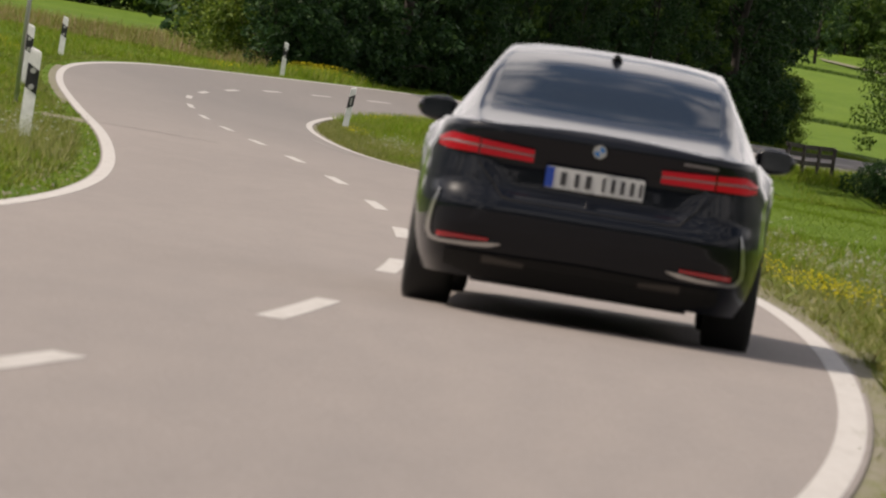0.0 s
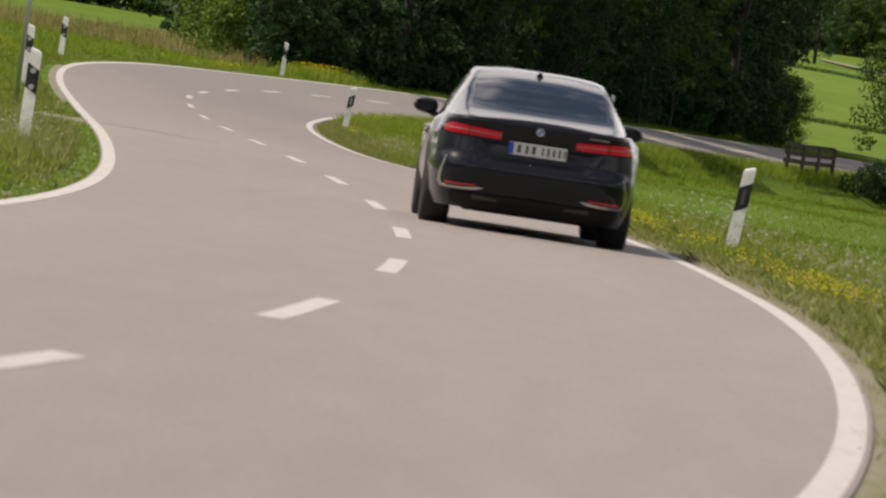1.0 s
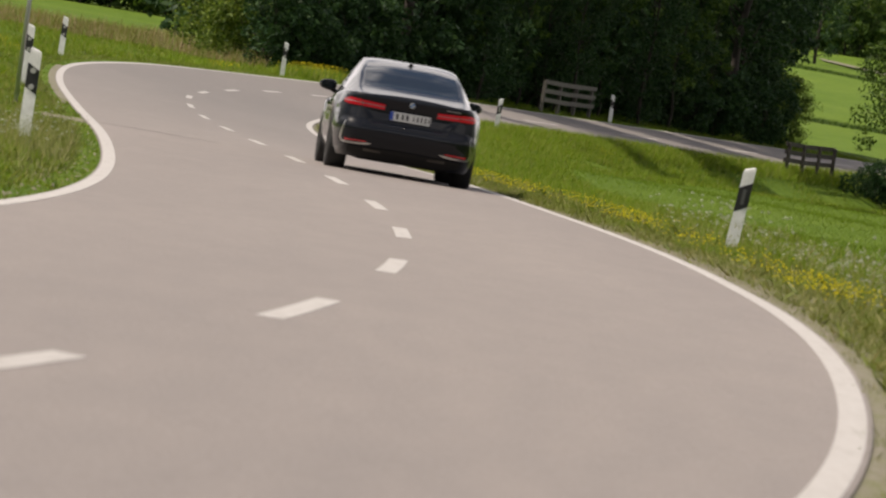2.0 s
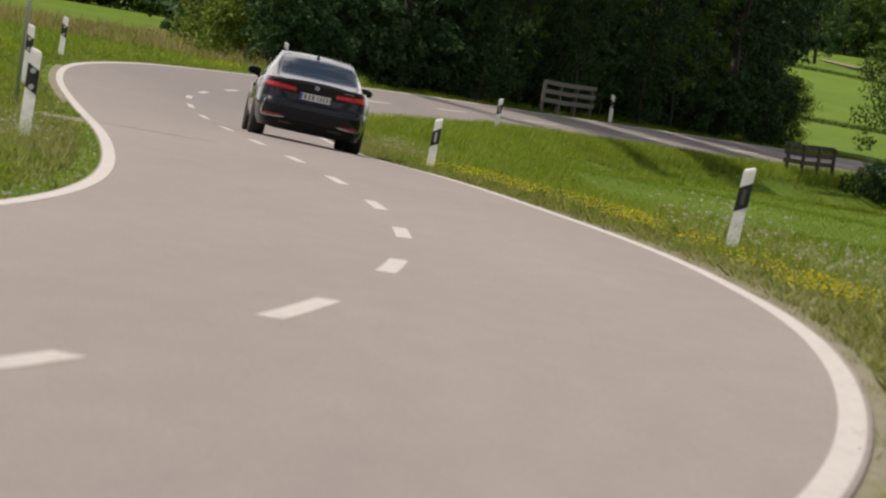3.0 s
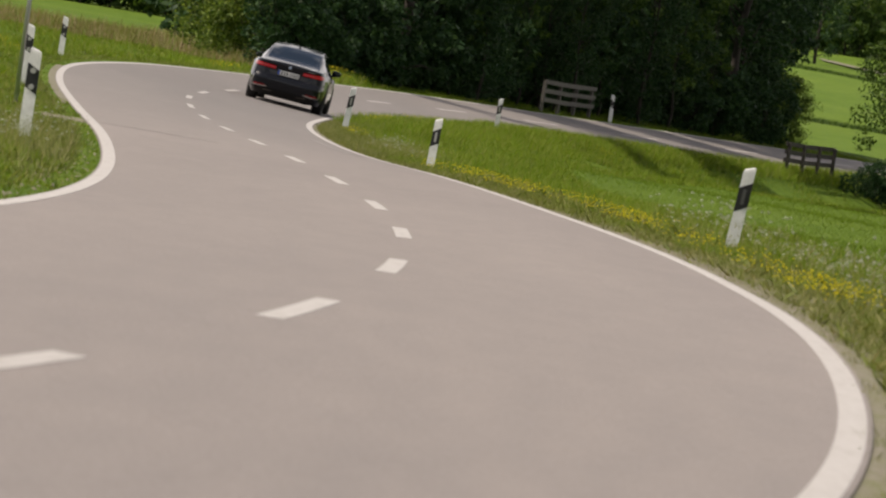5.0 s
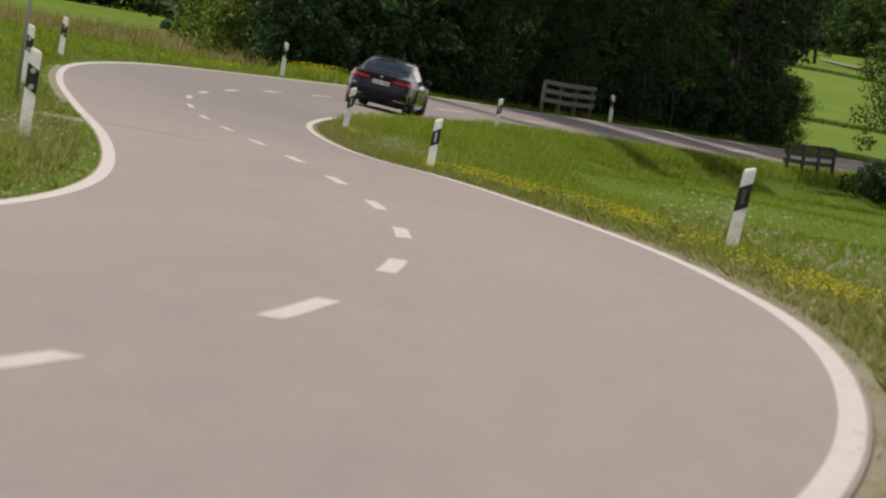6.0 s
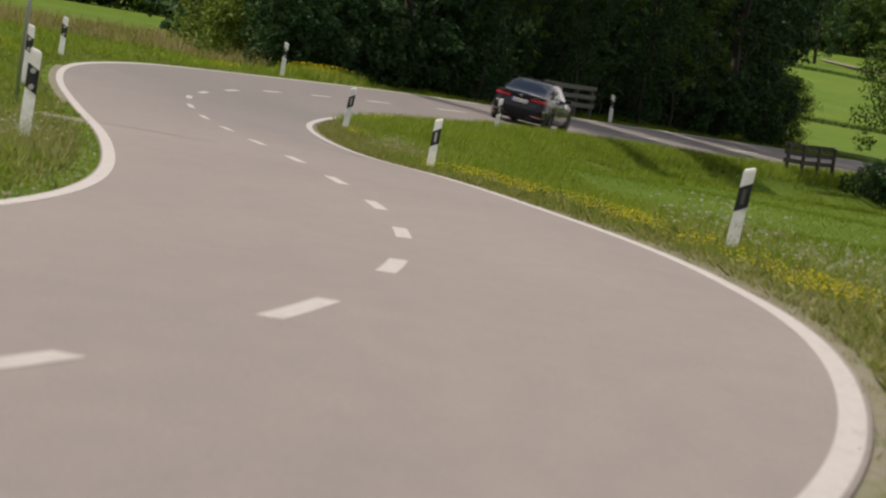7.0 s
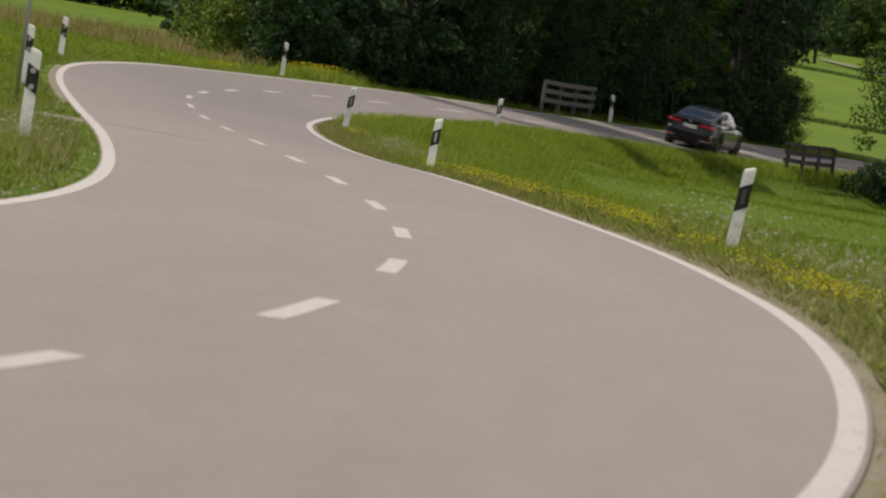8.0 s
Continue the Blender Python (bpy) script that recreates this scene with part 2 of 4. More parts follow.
def spline(xs, ys):
    """Natural cubic through the stations."""
    xs, ys = np.asarray(xs, float), np.asarray(ys, float)
    n, h = len(xs), np.diff(xs)
    a, r = np.eye(n), np.zeros(n)
    for i in range(1, n - 1):
        a[i, i - 1:i + 2] = h[i - 1], 2 * (h[i - 1] + h[i]), h[i]
        r[i] = 6 * ((ys[i + 1] - ys[i]) / h[i] - (ys[i] - ys[i - 1]) / h[i - 1])
    m = np.linalg.solve(a, r)

    def f(x):
        x = np.asarray(x, float)
        i = np.clip(np.searchsorted(xs, x) - 1, 0, n - 2)
        u, v, w = x - xs[i], xs[i + 1] - x, h[i]
        return m[i] * v ** 3 / (6 * w) + m[i + 1] * u ** 3 / (6 * w) + (ys[i] / w - m[i] * w / 6) * v + (ys[i + 1] / w - m[i + 1] * w / 6) * u
    return f


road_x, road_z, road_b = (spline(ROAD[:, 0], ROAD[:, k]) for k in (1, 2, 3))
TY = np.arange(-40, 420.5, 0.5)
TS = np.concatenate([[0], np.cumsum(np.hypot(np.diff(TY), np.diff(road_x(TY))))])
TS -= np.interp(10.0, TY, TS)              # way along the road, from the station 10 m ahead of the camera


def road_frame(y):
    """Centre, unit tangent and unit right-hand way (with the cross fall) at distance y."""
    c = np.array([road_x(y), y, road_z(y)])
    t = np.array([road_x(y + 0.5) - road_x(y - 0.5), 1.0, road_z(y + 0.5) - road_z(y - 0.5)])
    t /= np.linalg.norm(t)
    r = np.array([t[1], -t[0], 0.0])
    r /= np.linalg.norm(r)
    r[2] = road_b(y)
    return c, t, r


def crown(y):
    """How far the edges lie below the middle where the road is arched."""
    return np.interp(y, [38, 56, 72, 90], [0.0, 0.024, 0.018, 0.0])


def road_point(y, o, up=0.0):
    c, t, r = road_frame(y)
    return c + r * o + np.array([0, 0, up - float(crown(y)) * (o / 2.6) ** 2])


def smooth(a):
    a = np.clip(a, 0, 1)
    return a * a * (3 - 2 * a)


def ground_z(x, y):
    """Height of the ground: road bed, verges, the hollow inside the bend and the hills behind."""
    x, y = np.asarray(x, float), np.asarray(y, float)
    yc = np.clip(y, -40, 420)
    slope = (road_x(yc + 0.5) - road_x(yc - 0.5))
    o = (x - road_x(yc)) / np.sqrt(1 + slope ** 2)
    a = np.abs(o)
    z, b = road_z(yc), road_b(yc)
    edge = z + np.sign(o) * b * np.minimum(a, 2.8) - crown(y) * (np.minimum(a, 2.8) / 2.6) ** 2
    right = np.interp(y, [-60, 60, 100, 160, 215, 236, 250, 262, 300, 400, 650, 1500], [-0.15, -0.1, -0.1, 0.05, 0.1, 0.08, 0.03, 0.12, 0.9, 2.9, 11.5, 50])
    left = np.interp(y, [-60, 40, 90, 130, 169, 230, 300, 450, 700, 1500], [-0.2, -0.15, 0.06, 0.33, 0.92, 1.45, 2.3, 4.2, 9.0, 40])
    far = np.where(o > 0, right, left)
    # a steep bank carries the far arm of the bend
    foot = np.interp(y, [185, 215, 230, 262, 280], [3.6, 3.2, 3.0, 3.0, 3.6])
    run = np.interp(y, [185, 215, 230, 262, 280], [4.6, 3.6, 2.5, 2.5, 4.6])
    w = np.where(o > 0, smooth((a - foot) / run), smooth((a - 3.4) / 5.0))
    h = edge * (1 - w) + far * w
    blend = smooth((y - 285) / 60)
    mixside = smooth((x + 30) / 60)
    h = h * (1 - blend) + (left * (1 - mixside) + right * mixside) * blend
    h = h + (0.05 * np.sin(x * 0.31 + y * 0.11) + 0.04 * np.sin(x * 0.13 - y * 0.07 + 1)) * smooth((a - 4) / 5)
    return np.where((o < 2.80) & (o > -2.66), h - 0.07, h - 0.015)


def build_ground():
    ys = np.concatenate([np.arange(-60, 20, 5), np.arange(20, 300, 1.5), np.arange(300, 480, 8), np.arange(480, 900, 30), np.arange(900, 1600, 100)])
    side = np.concatenate([[2.7, 2.85, 3.2, 3.6, 4.1, 4.7, 5.4, 6.2, 7.1, 8.2, 9.5, 11, 13, 15.5, 18.5, 22, 27, 34, 45, 60, 85, 120, 180, 280, 450, 700]])
    offs = np.concatenate([-side[::-1], [-1.5, 0, 1.5], side])
    verts, nx = [], len(offs)
    for y in ys:
        cx = float(road_x(min(max(y, -40), 420)))
        cx *= 1 - float(smooth((y - 300) / 250))
        xs = cx + offs
        zs = ground_z(xs, np.full(nx, y))
        verts += list(zip(xs, [y] * nx, zs))
    faces = [(i * nx + j, i * nx + j + 1, (i + 1) * nx + j + 1, (i + 1) * nx + j) for i in range(len(ys) - 1) for j in range(nx - 1)]
    tagged(mesh_object("ground", verts, faces, TURF, smooth=True), "rolling green meadow ground beside the road", "meadow", kind="structure")


def strip(name, y0, y1, o0, o1, up, mat, step=1.0, thick=0.05, parent=None, label=""):
    """A slab that follows the road between two side offsets."""
    ys = np.linspace(y0, y1, max(2, int(abs(y1 - y0) / step) + 1))
    n = 5 if o1 - o0 > 2 else 2
    verts, faces = [], []
    for y in ys:
        for k in range(n):
            verts.append(road_point(y, o0 + (o1 - o0) * k / (n - 1), up))
        verts.append(road_point(y, o1, up - thick)), verts.append(road_point(y, o0, up - thick))
    w = n + 2
    for i in range(len(ys) - 1):
        for k in range(w):
            a, b = i * w + k, i * w + (k + 1) % w
            faces.append((a, b, b + w, a + w))
    faces += [tuple(range(w))[::-1], tuple((len(ys) - 1) * w + k for k in range(w))]
    return mesh_object(name, verts, faces, mat, parent, label, smooth=False)


def at_way(s):
    return float(np.interp(s, TS, TY))


def build_road():
    road = tagged(strip("road", -38, 400, -2.67, 2.675, 0.0, ASPHALT, 1.0, 0.12), "pale grey-brown asphalt country road, dry", "road", kind="structure")
    for side in (-1, 1):
        a, b = sorted((side * (HALF - 0.065), side * (HALF + 0.065)))
        strip("edge_line", -38, 399, a, b, 0.0025, PAINT, 0.8, 0.002, road, "white painted edge line")
    seam = Mat("tar_seam", (0.20, 0.184, 0.170), 0.75).m
    strip("tar_seam", 97.0, 97.12, -2.5, -0.9, 0.003, seam, 0.2, 0.002, road, "dark tar seam across the lane")
    strip("tar_seam", 117, 133, 2.02, 2.2, 0.003, seam, 1.0, 0.002, road, "dark tar seam along the inner edge")
    tagged(strip("gully_slab", 95.4, 98.6, -3.25, -2.68, -0.012, GRAVEL, 0.5, 0.1), "grey gravelled gully slab at the road edge", "slab", kind="structure")
    tagged(strip("bare_edge", 110, 153, -2.80, -2.6, -0.004, GRAVEL, 1.0, 0.06), "bare gravel edge outside the bend", "shoulder", kind="structure")
    s = 21.94 - 48
    while s < 330:
        late = 1.0 if 9 < s < 11 else 0.25 if 21 < s < 23 else 0.0     # two marks were painted a little further on
        strip("lane_mark", at_way(s + late), at_way(s + 4.15 + late), -0.062, 0.062, 0.0025, PAINT, 0.8, 0.002, road)
        s += 12.0
    tagged(strip("shoulder", -38, 398, 2.60, 2.90, -0.010, GRAVEL, 1.0, 0.06), "gravel shoulder with sparse grass along the asphalt", "shoulder", kind="structure")


# ---- roadside furniture ----
def build_post(name, m, road_side, label):
    """A delineator post: tapered white body with a slanting head, black slanting band that falls towards the road, reflectors."""
    post = thing(name, m, label, "delineator post", "delineator posts along the road")
    plan = [(-0.064, -0.045), (0.064, -0.045), (0.064, -0.028), (0.030, 0.060), (-0.030, 0.060), (-0.064, -0.028)]
    bm = bmesh.new()

    def ring(b, z, k, slant=0.0):
        return [b.verts.new((x * k, y * k, z + slant * x * road_side)) for x, y in plan]
    rings = [ring(bm, -0.5, 1.06), ring(bm, 0.0, 1.05), ring(bm, 0.955, 0.99, -0.30), ring(bm, 0.985, 0.92, -0.30), ring(bm, 1.0, 0.74, -0.30)]
    for u, v in zip(rings, rings[1:]):
        for k in range(6):
            bm.faces.new((u[k], u[(k + 1) % 6], v[(k + 1) % 6], v[k]))
    bm.faces.new(rings[-1])
    part("post_body", bm, POSTWHITE, post)
    bm = bmesh.new()
    lo, hi = ring(bm, 0.555, 1.05, -0.6), ring(bm, 0.815, 1.035, -0.6)
    for k in range(6):
        bm.faces.new((lo[k], lo[(k + 1) % 6], hi[(k + 1) % 6], hi[k]))
    bm.faces.new(hi), bm.faces.new(lo[::-1])
    part("black_band", bm, POSTBLACK, post, "black slanting band")
    if road_side > 0:
        for z in (0.595, 0.77):
            bm = bmesh.new()
            bmesh.ops.create_cone(bm, cap_ends=True, segments=18, radius1=0.034, radius2=0.030, depth=0.014, matrix=Matrix.Translation((0, -0.053, z)) @ Matrix.Rotation(radians(90), 4, "X"))
            part("reflector", bm, REFLECT, post, "round white reflector")
    else:
        part("reflector_frame", box(bmesh.new(), 0, -0.051, 0.69, 0.052, 0.010, 0.185, 0.004), POSTBLACK, post)
        dull = m.translation.y < 100
        part("reflector", box(bmesh.new(), 0, -0.055, 0.69, 0.036, 0.012, 0.165, 0.004), DULLREF if dull else REFLECT, post, "dull grey upright reflector" if dull else "upright grey-white reflector")
    return post


def build_posts():
    rnd = random.Random(4)
    # side, distance, height of the head, lean, on which side of it the road lies
    spots = [(-4.60, 78, 0.945, -1.0, 1), (-7.28, 121, 1.30, -1.0, 1), (-9.42, 169, 1.73, -0.5, 1), (-5.55, 217, 2.27, -0.5, 1), (4.98, 256, 2.57, -1.5, 1),
             (3.04, 77, 0.95, 4.5, -1), (-0.41, 122, 0.88, 2.0, -1), (-2.55, 164, 1.21, 4.0, -1), (0.95, 213, 1.66, 1.0, -1)]
    for x, y, top, lean, side in spots:
        m = pose(x, y, top, rnd.uniform(-1, 1), lean, rnd.uniform(-6, 6)) @ Matrix.Translation((0, 0, -0.995))
        build_post("delineator_post", m, side,
                   "white plastic delineator post with black band and " + ("one upright reflector" if side < 0 else "two round reflectors"))


def build_sign_pole():
    y = 101.0
    x = -6.13
    pole = thing("sign_pole", pose(x, y, float(ground_z(x, y)), 0, -1.5, 0), "bare grey galvanised steel sign pole in the verge", "sign pole")
    part("pole", tube(bmesh.new(), [(0, 0, -0.3), (0, 0, 3.4)], [0.032, 0.032], 14), STEEL, pole, smooth=True)
    part("collar", tube(bmesh.new(), [(0, 0, -0.1), (0, 0, 0.04)], [0.05, 0.045], 14), MATTBLACK, pole, "dark plastic base collar")


def build_railing(name, y0, y1, o, rails, height, mat, label, face=-1):
    a, b = road_point(y0, o), road_point(y1, o)
    a[2], b[2] = float(ground_z(a[0], a[1])), float(ground_z(b[0], b[1]))
    length = float(np.linalg.norm(b - a))
    m = Matrix.Translation(Vector(a)) @ Vector(b - a).to_track_quat("X", "Z").to_matrix().to_4x4()
    rail = thing(name, m, label, "railing", "timber railings at the culvert")
    for k in range(4):
        bm = box(bmesh.new(), 0.2 + (length - 0.4) * k / 3, 0, height / 2 - 0.2, 0.13, 0.11, height + 0.35, 0.012, Matrix.Rotation(radians(1.5 * (-1) ** k), 4, "Y"))
        part("post", bm, mat, rail)
    for k in range(rails):
        z = height - 0.08 - k * (height - 0.2) / rails
        for half in (0, 1):
            bm = box(bmesh.new(), length * (0.25 + 0.5 * half), face * 0.075, z + 0.006 * half, length * 0.5 - 0.01, 0.045, 0.15, 0.008, Matrix.Rotation(radians(0.5 - half), 4, "Y"))
            part("board", bm, mat, rail)


# ---- plants ----
def leaves_mesh(rnd, centres, radii, per, size, flat=0.8):
    """Many small leaf quads, gathered round clump centres."""
    n = len(centres) * per
    c = np.repeat(np.asarray(centres), per, axis=0)
    r = np.repeat(np.asarray(radii), per)[:, None]
    d = rnd.normal(size=(n, 3))
    d /= np.linalg.norm(d, axis=1)[:, None]
    p = c + d * r * (rnd.random((n, 1)) ** 0.45) * np.array([1, 1, flat])
    nrm = d * 0.6 + rnd.normal(size=(n, 3)) * 0.7 + np.array([0, 0, 0.5])
    nrm /= np.linalg.norm(nrm, axis=1)[:, None]
    u = np.cross(nrm, rnd.normal(size=(n, 3)))
    u /= np.linalg.norm(u, axis=1)[:, None]
    v = np.cross(nrm, u)
    s = (size * rnd.uniform(0.6, 1.4, n))[:, None]
    q = np.stack([p - u * s, p + v * s * 0.42 - nrm * s * 0.12, p + u * s, p - v * s * 0.42 - nrm * s * 0.12], 1).reshape(-1, 3)
    f = np.arange(4 * n).reshape(-1, 4)
    return q, f


def raw_mesh(name, verts, faces, mat, normals=None):
    k = faces.shape[1]
    me = bpy.data.meshes.new(name)
    me.vertices.add(len(verts)), me.loops.add(faces.size), me.polygons.add(len(faces))
    me.vertices.foreach_set("co", verts.astype(np.float32).ravel())
    me.loops.foreach_set("vertex_index", faces.astype(np.int32).ravel())
    me.polygons.foreach_set("loop_start", np.arange(0, faces.size, k, dtype=np.int32))
    me.update(calc_edges=True)
    me.materials.append(mat)
    if normals is not None:
        me.shade_smooth()
        me.normals_split_custom_set_from_vertices(normals)
    return me


def build_tree(name, seed, height, spread, low, clumps, per, leaf, mat, label, trunk=0.22, category="tree", group="trees at the forest edge", foot=0.55, clump=1.0):
    rnd = np.random.default_rng(seed)
    tree = thing(name, Matrix(), label, category, group)
    bm = bmesh.new()
    top = height * 0.8
    pts = [(rnd.normal() * 0.12 * (k > 0), rnd.normal() * 0.12 * (k > 0), -0.4 + (top + 0.4) * k / 6) for k in range(7)]
    tube(bm, pts, [trunk * (1.25 - 1.05 * k / 6) for k in range(7)], 9)
    cs, rs = [], []
    for k in range(clumps):
        h = low + (height - low) * ((k + rnd.random()) / clumps) ** 0.85
        q = (h - low) / (height - low)
        prof = spread * (foot + (1.45 - foot) * q) * math.sqrt(max(0.04, 1 - q ** 2.4))
        a, d = rnd.uniform(0, 6.283), prof * rnd.uniform(0.35, 1.1)
        cs.append((d * math.cos(a), d * math.sin(a), h)), rs.append(spread * rnd.uniform(0.16, 0.36) * clump)
    for k in range(0, clumps, 4):
        e = Vector(cs[k])
        z = max(0.6, e.z - rnd.uniform(0.5, 1.6))
        tube(bm, [(0, 0, min(z, top) * 0.9), tuple(Vector((e.x * 0.5, e.y * 0.5, z + 0.15))), tuple(e)], [trunk * 0.4, trunk * 0.22, trunk * 0.06], 5)
    part("trunk", bm, BARK, tree, smooth=True)
    v, f = leaves_mesh(rnd, cs, rs, per, leaf)
    crown = new("crown", raw_mesh("crown", v, f, mat))
    crown.parent = tree
    return tree


def plant(tree, x, y, turn, size):
    z = float(ground_z(x, y)) - 0.05
    return copy_thing(tree, pose(x, y, z, 0, 0, turn) @ Matrix.Scale(size, 4))


def capped(x, y, tall, size):
    """Size at which a tree's shade, thrown to the right, ends on the far arm of the road."""
    return min(size, max(5.0, (float(road_x(y)) + 1.6 - x) * 1.2) / tall)


def build_trees():
    rnd = random.Random(11)
    big = [build_tree("forest_tree", 20 + k, h, s, lo, 150, 74, 0.122, LEAF_OAK, "tall leafy deciduous tree with a dense dark green crown", 0.11)
           for k, (h, s, lo) in enumerate([(17, 3.0, 0.5), (15, 2.8, 0.3), (19, 3.2, 0.9), (14, 2.6, 0.3)])]
    shrubs = [build_tree("edge_shrub", 40 + k, h, s, 0.15, 55, 60, 0.115, LEAF_OAK, "bushy dark green undergrowth shrub at the forest edge", 0.06, "shrub", "shrubs at the forest edge")
              for k, (h, s) in enumerate([(3.2, 1.5), (2.3, 1.3), (4.2, 1.7)])]
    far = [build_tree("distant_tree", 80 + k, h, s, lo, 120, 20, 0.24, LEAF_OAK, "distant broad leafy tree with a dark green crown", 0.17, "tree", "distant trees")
           for k, (h, s, lo) in enumerate([(17, 3.2, 0.4), (15, 3.0, 0.2), (19, 3.4, 0.6)])]
    hedge = build_tree("hedge_shrub", 90, 3.2, 1.6, 0.1, 50, 18, 0.2, LEAF_LIGHT, "distant hedge shrub at the foot of a wood", 0.05, "shrub", "distant hedge")
    # front edge of the wood follows the far side of the road
    placed = []
    for y in np.arange(231, 276, 2.6):
        x = float(road_x(y)) - 6.4 - rnd.uniform(0, 1.6)
        if -9 < x < 10.5:
            placed.append((x, float(y)))
    for (x, y) in placed:
        front = shrubs[rnd.randrange(3)], x + rnd.uniform(-0.4, 0.4), y, rnd.uniform(0, 360), rnd.uniform(0.7, 1.1)
        if y > 237:       # the hazel bushes stand at the near end
            plant(*front)
        second = shrubs[rnd.randrange(3)], x - 1.6 + rnd.uniform(-0.4, 0.4), y + 2.2, rnd.uniform(0, 360), rnd.uniform(0.9, 1.3)
        if y > 240:
            plant(*second)
    for row in range(4):
        for x in np.arange(-9.5, 12.5, 2.5):
            y = 246 + row * 9 + max(0.0, x) * 3.0 + rnd.uniform(-2.5, 2.5)
            xx = x + rnd.uniform(-0.9, 0.9) + (row % 2) * 1.2
            if xx < 0.0475 * y - 3.4 and (row > 0 or xx > -7):
                k = rnd.randrange(4) if row < 2 else rnd.randrange(3)
                tall = (17, 15, 19, 14)[k] if row < 2 else (17, 15, 19)[k]
                plant(big[k] if row < 2 else far[k], xx, y, rnd.uniform(0, 360), capped(xx, y, tall, rnd.uniform(0.95, 1.3)))
    # slender trees that stand out above the wood's edge and throw their shade over the bank
    slender = build_tree("slender_tree", 33, 18, 1.5, 0.6, 130, 76, 0.12, LEAF_OAK, "tall slender deciduous tree with a narrow dark crown", 0.13, foot=0.8)
    plant(slender, -6.0, 231.6, 10, 0.98), plant(slender, -2.4, 241.6, 80, 1.2), plant(slender, -1.8, 244.2, 200, 1.3)
    for x, y, size in ((-5.5, 230.9, 0.75), (-6.4, 230.6, 0.8), (-4.7, 231.8, 0.7)):
        plant(shrubs[rnd.randrange(3)], x, y, rnd.uniform(0, 360), size)
    for y in np.arange(232.5, 253, 1.5):
        plant(shrubs[rnd.randrange(3)], float(road_x(y)) - 6.1 - rnd.uniform(0, 0.9), float(y), rnd.uniform(0, 360), rnd.uniform(0.7, 1.0))
    # sun flecks put in as small added trees with a lighter leaf colour
    fleck = build_tree("young_tree", 37, 6.8, 1.1, 1.6, 46, 46, 0.10, LEAF_LIGHT, "small added tree whose lighter leaf colour stands for sun flecks", 0.05, foot=0.7)
    for x, y, size in ((2.9, 257.5, 0.95), (8.6, 271.5, 0.8), (7.3, 268.5, 1.0), (-0.6, 246, 0.9), (1.6, 253.5, 0.8), (4.6, 262.5, 1.1)):
        plant(fleck, x, y, rnd.uniform(0, 360), size)
    # high crowned trees where the wood ends, their trunks bare
    high = build_tree("high_tree", 35, 16, 2.0, 3.4, 190, 80, 0.12, LEAF_OAK, "tall deciduous tree with a bare trunk and a high dark crown", 0.17, foot=0.9)
    plant(high, 11.1, 289, 0, 1.0), plant(high, 11.8, 293, 60, 1.0), plant(high, 11.4, 297, 120, 1.05), plant(high, 9.9, 279.5, 210, 0.95), plant(high, 11.5, 305, 50, 1.1), plant(high, 10.4, 300, 90, 1.1)
    for x, y, s in ((9.2, 272, 0.9), (10.0, 277, 1.0), (8.2, 270, 0.8), (10.6, 283, 1.1)):
        plant(shrubs[rnd.randrange(3)], x, y, rnd.uniform(0, 360), s)
    for x, y, s in ((10.2, 284, 0.85), (10.6, 290, 0.9), (8.4, 285, 0.9), (9.3, 294, 1.0), (6.0, 286, 0.95)):
        plant(big[rnd.randrange(4)], x, y, rnd.uniform(0, 360), s)
    # round shrub that ends the wood, and the light bush at its near end
    plant(shrubs[2], 11.2, 278, 40, 0.75)
    plant(shrubs[0], 11.0, 274, 140, 0.75)
    bush = build_tree("hazel_bush", 60, 6.0, 2.3, 0.3, 160, 100, 0.085, LEAF_BUSH, "large light green hazel bush beside the meadow", 0.07, "bush", "bushes by the meadow")
    plant(bush, 12.0, 279, 200, 0.46)
    plant(bush, -7.0, 236, 0, 0.95), plant(bush, -5.7, 237.5, 130, 0.8), plant(bush, -8.2, 241, 70, 0.95)
    # tree whose boughs hang in from the side, and scrub in the ditch by the culvert
    side = build_tree("ash_tree", 71, 12, 2.9, 2.3, 420, 120, 0.085, LEAF_LIGHT, "leafy ash tree with low hanging boughs", 0.2, "tree", "trees beside the meadow", 0.95, 0.66)
    plant(side, 17.1, 262, 20, 1.0)
    for x, y, s in ((13.5, 257.5, 0.16), (14.0, 258.5, 0.2), (14.4, 259.5, 0.3), (14.8, 260.1, 0.42), (15.3, 261.4, 0.5)):
        plant(shrubs[rnd.randrange(3)], x, y, rnd.uniform(0, 360), s)
    plant(big[2], 27.9, 611, 30, 1.15)
    for x, y, s in ((31.0, 668, 1.0), (34.5, 672, 1.1), (27.0, 664, 1.1), (29.5, 690, 1.3), (32.5, 700, 1.3), (28.0, 690, 1.2), (38.5, 668, 1.2), (24, 700, 1.1), (42, 690, 1.2), (33, 720, 1.3), (25.5, 680, 1.1), (36.5, 684, 1.2), (40, 676, 1.1), (35, 705, 1.3), (30.5, 712, 1.3), (27, 706, 1.2), (38, 712, 1.3)):
        plant(far[rnd.randrange(3)], x, y, rnd.uniform(0, 360), s)
    for k in range(14):
        plant(hedge, 27.5 + k * 1.1 + rnd.uniform(-0.4, 0.4), 662 + rnd.uniform(0, 10), rnd.uniform(0, 360), rnd.uniform(1.1, 1.9))
    for k in range(30):
        plant(hedge, -36 + k * 1.3 + rnd.uniform(-0.5, 0.5), 408 + rnd.uniform(0, 3), rnd.uniform(0, 360), rnd.uniform(1.2, 1.7))
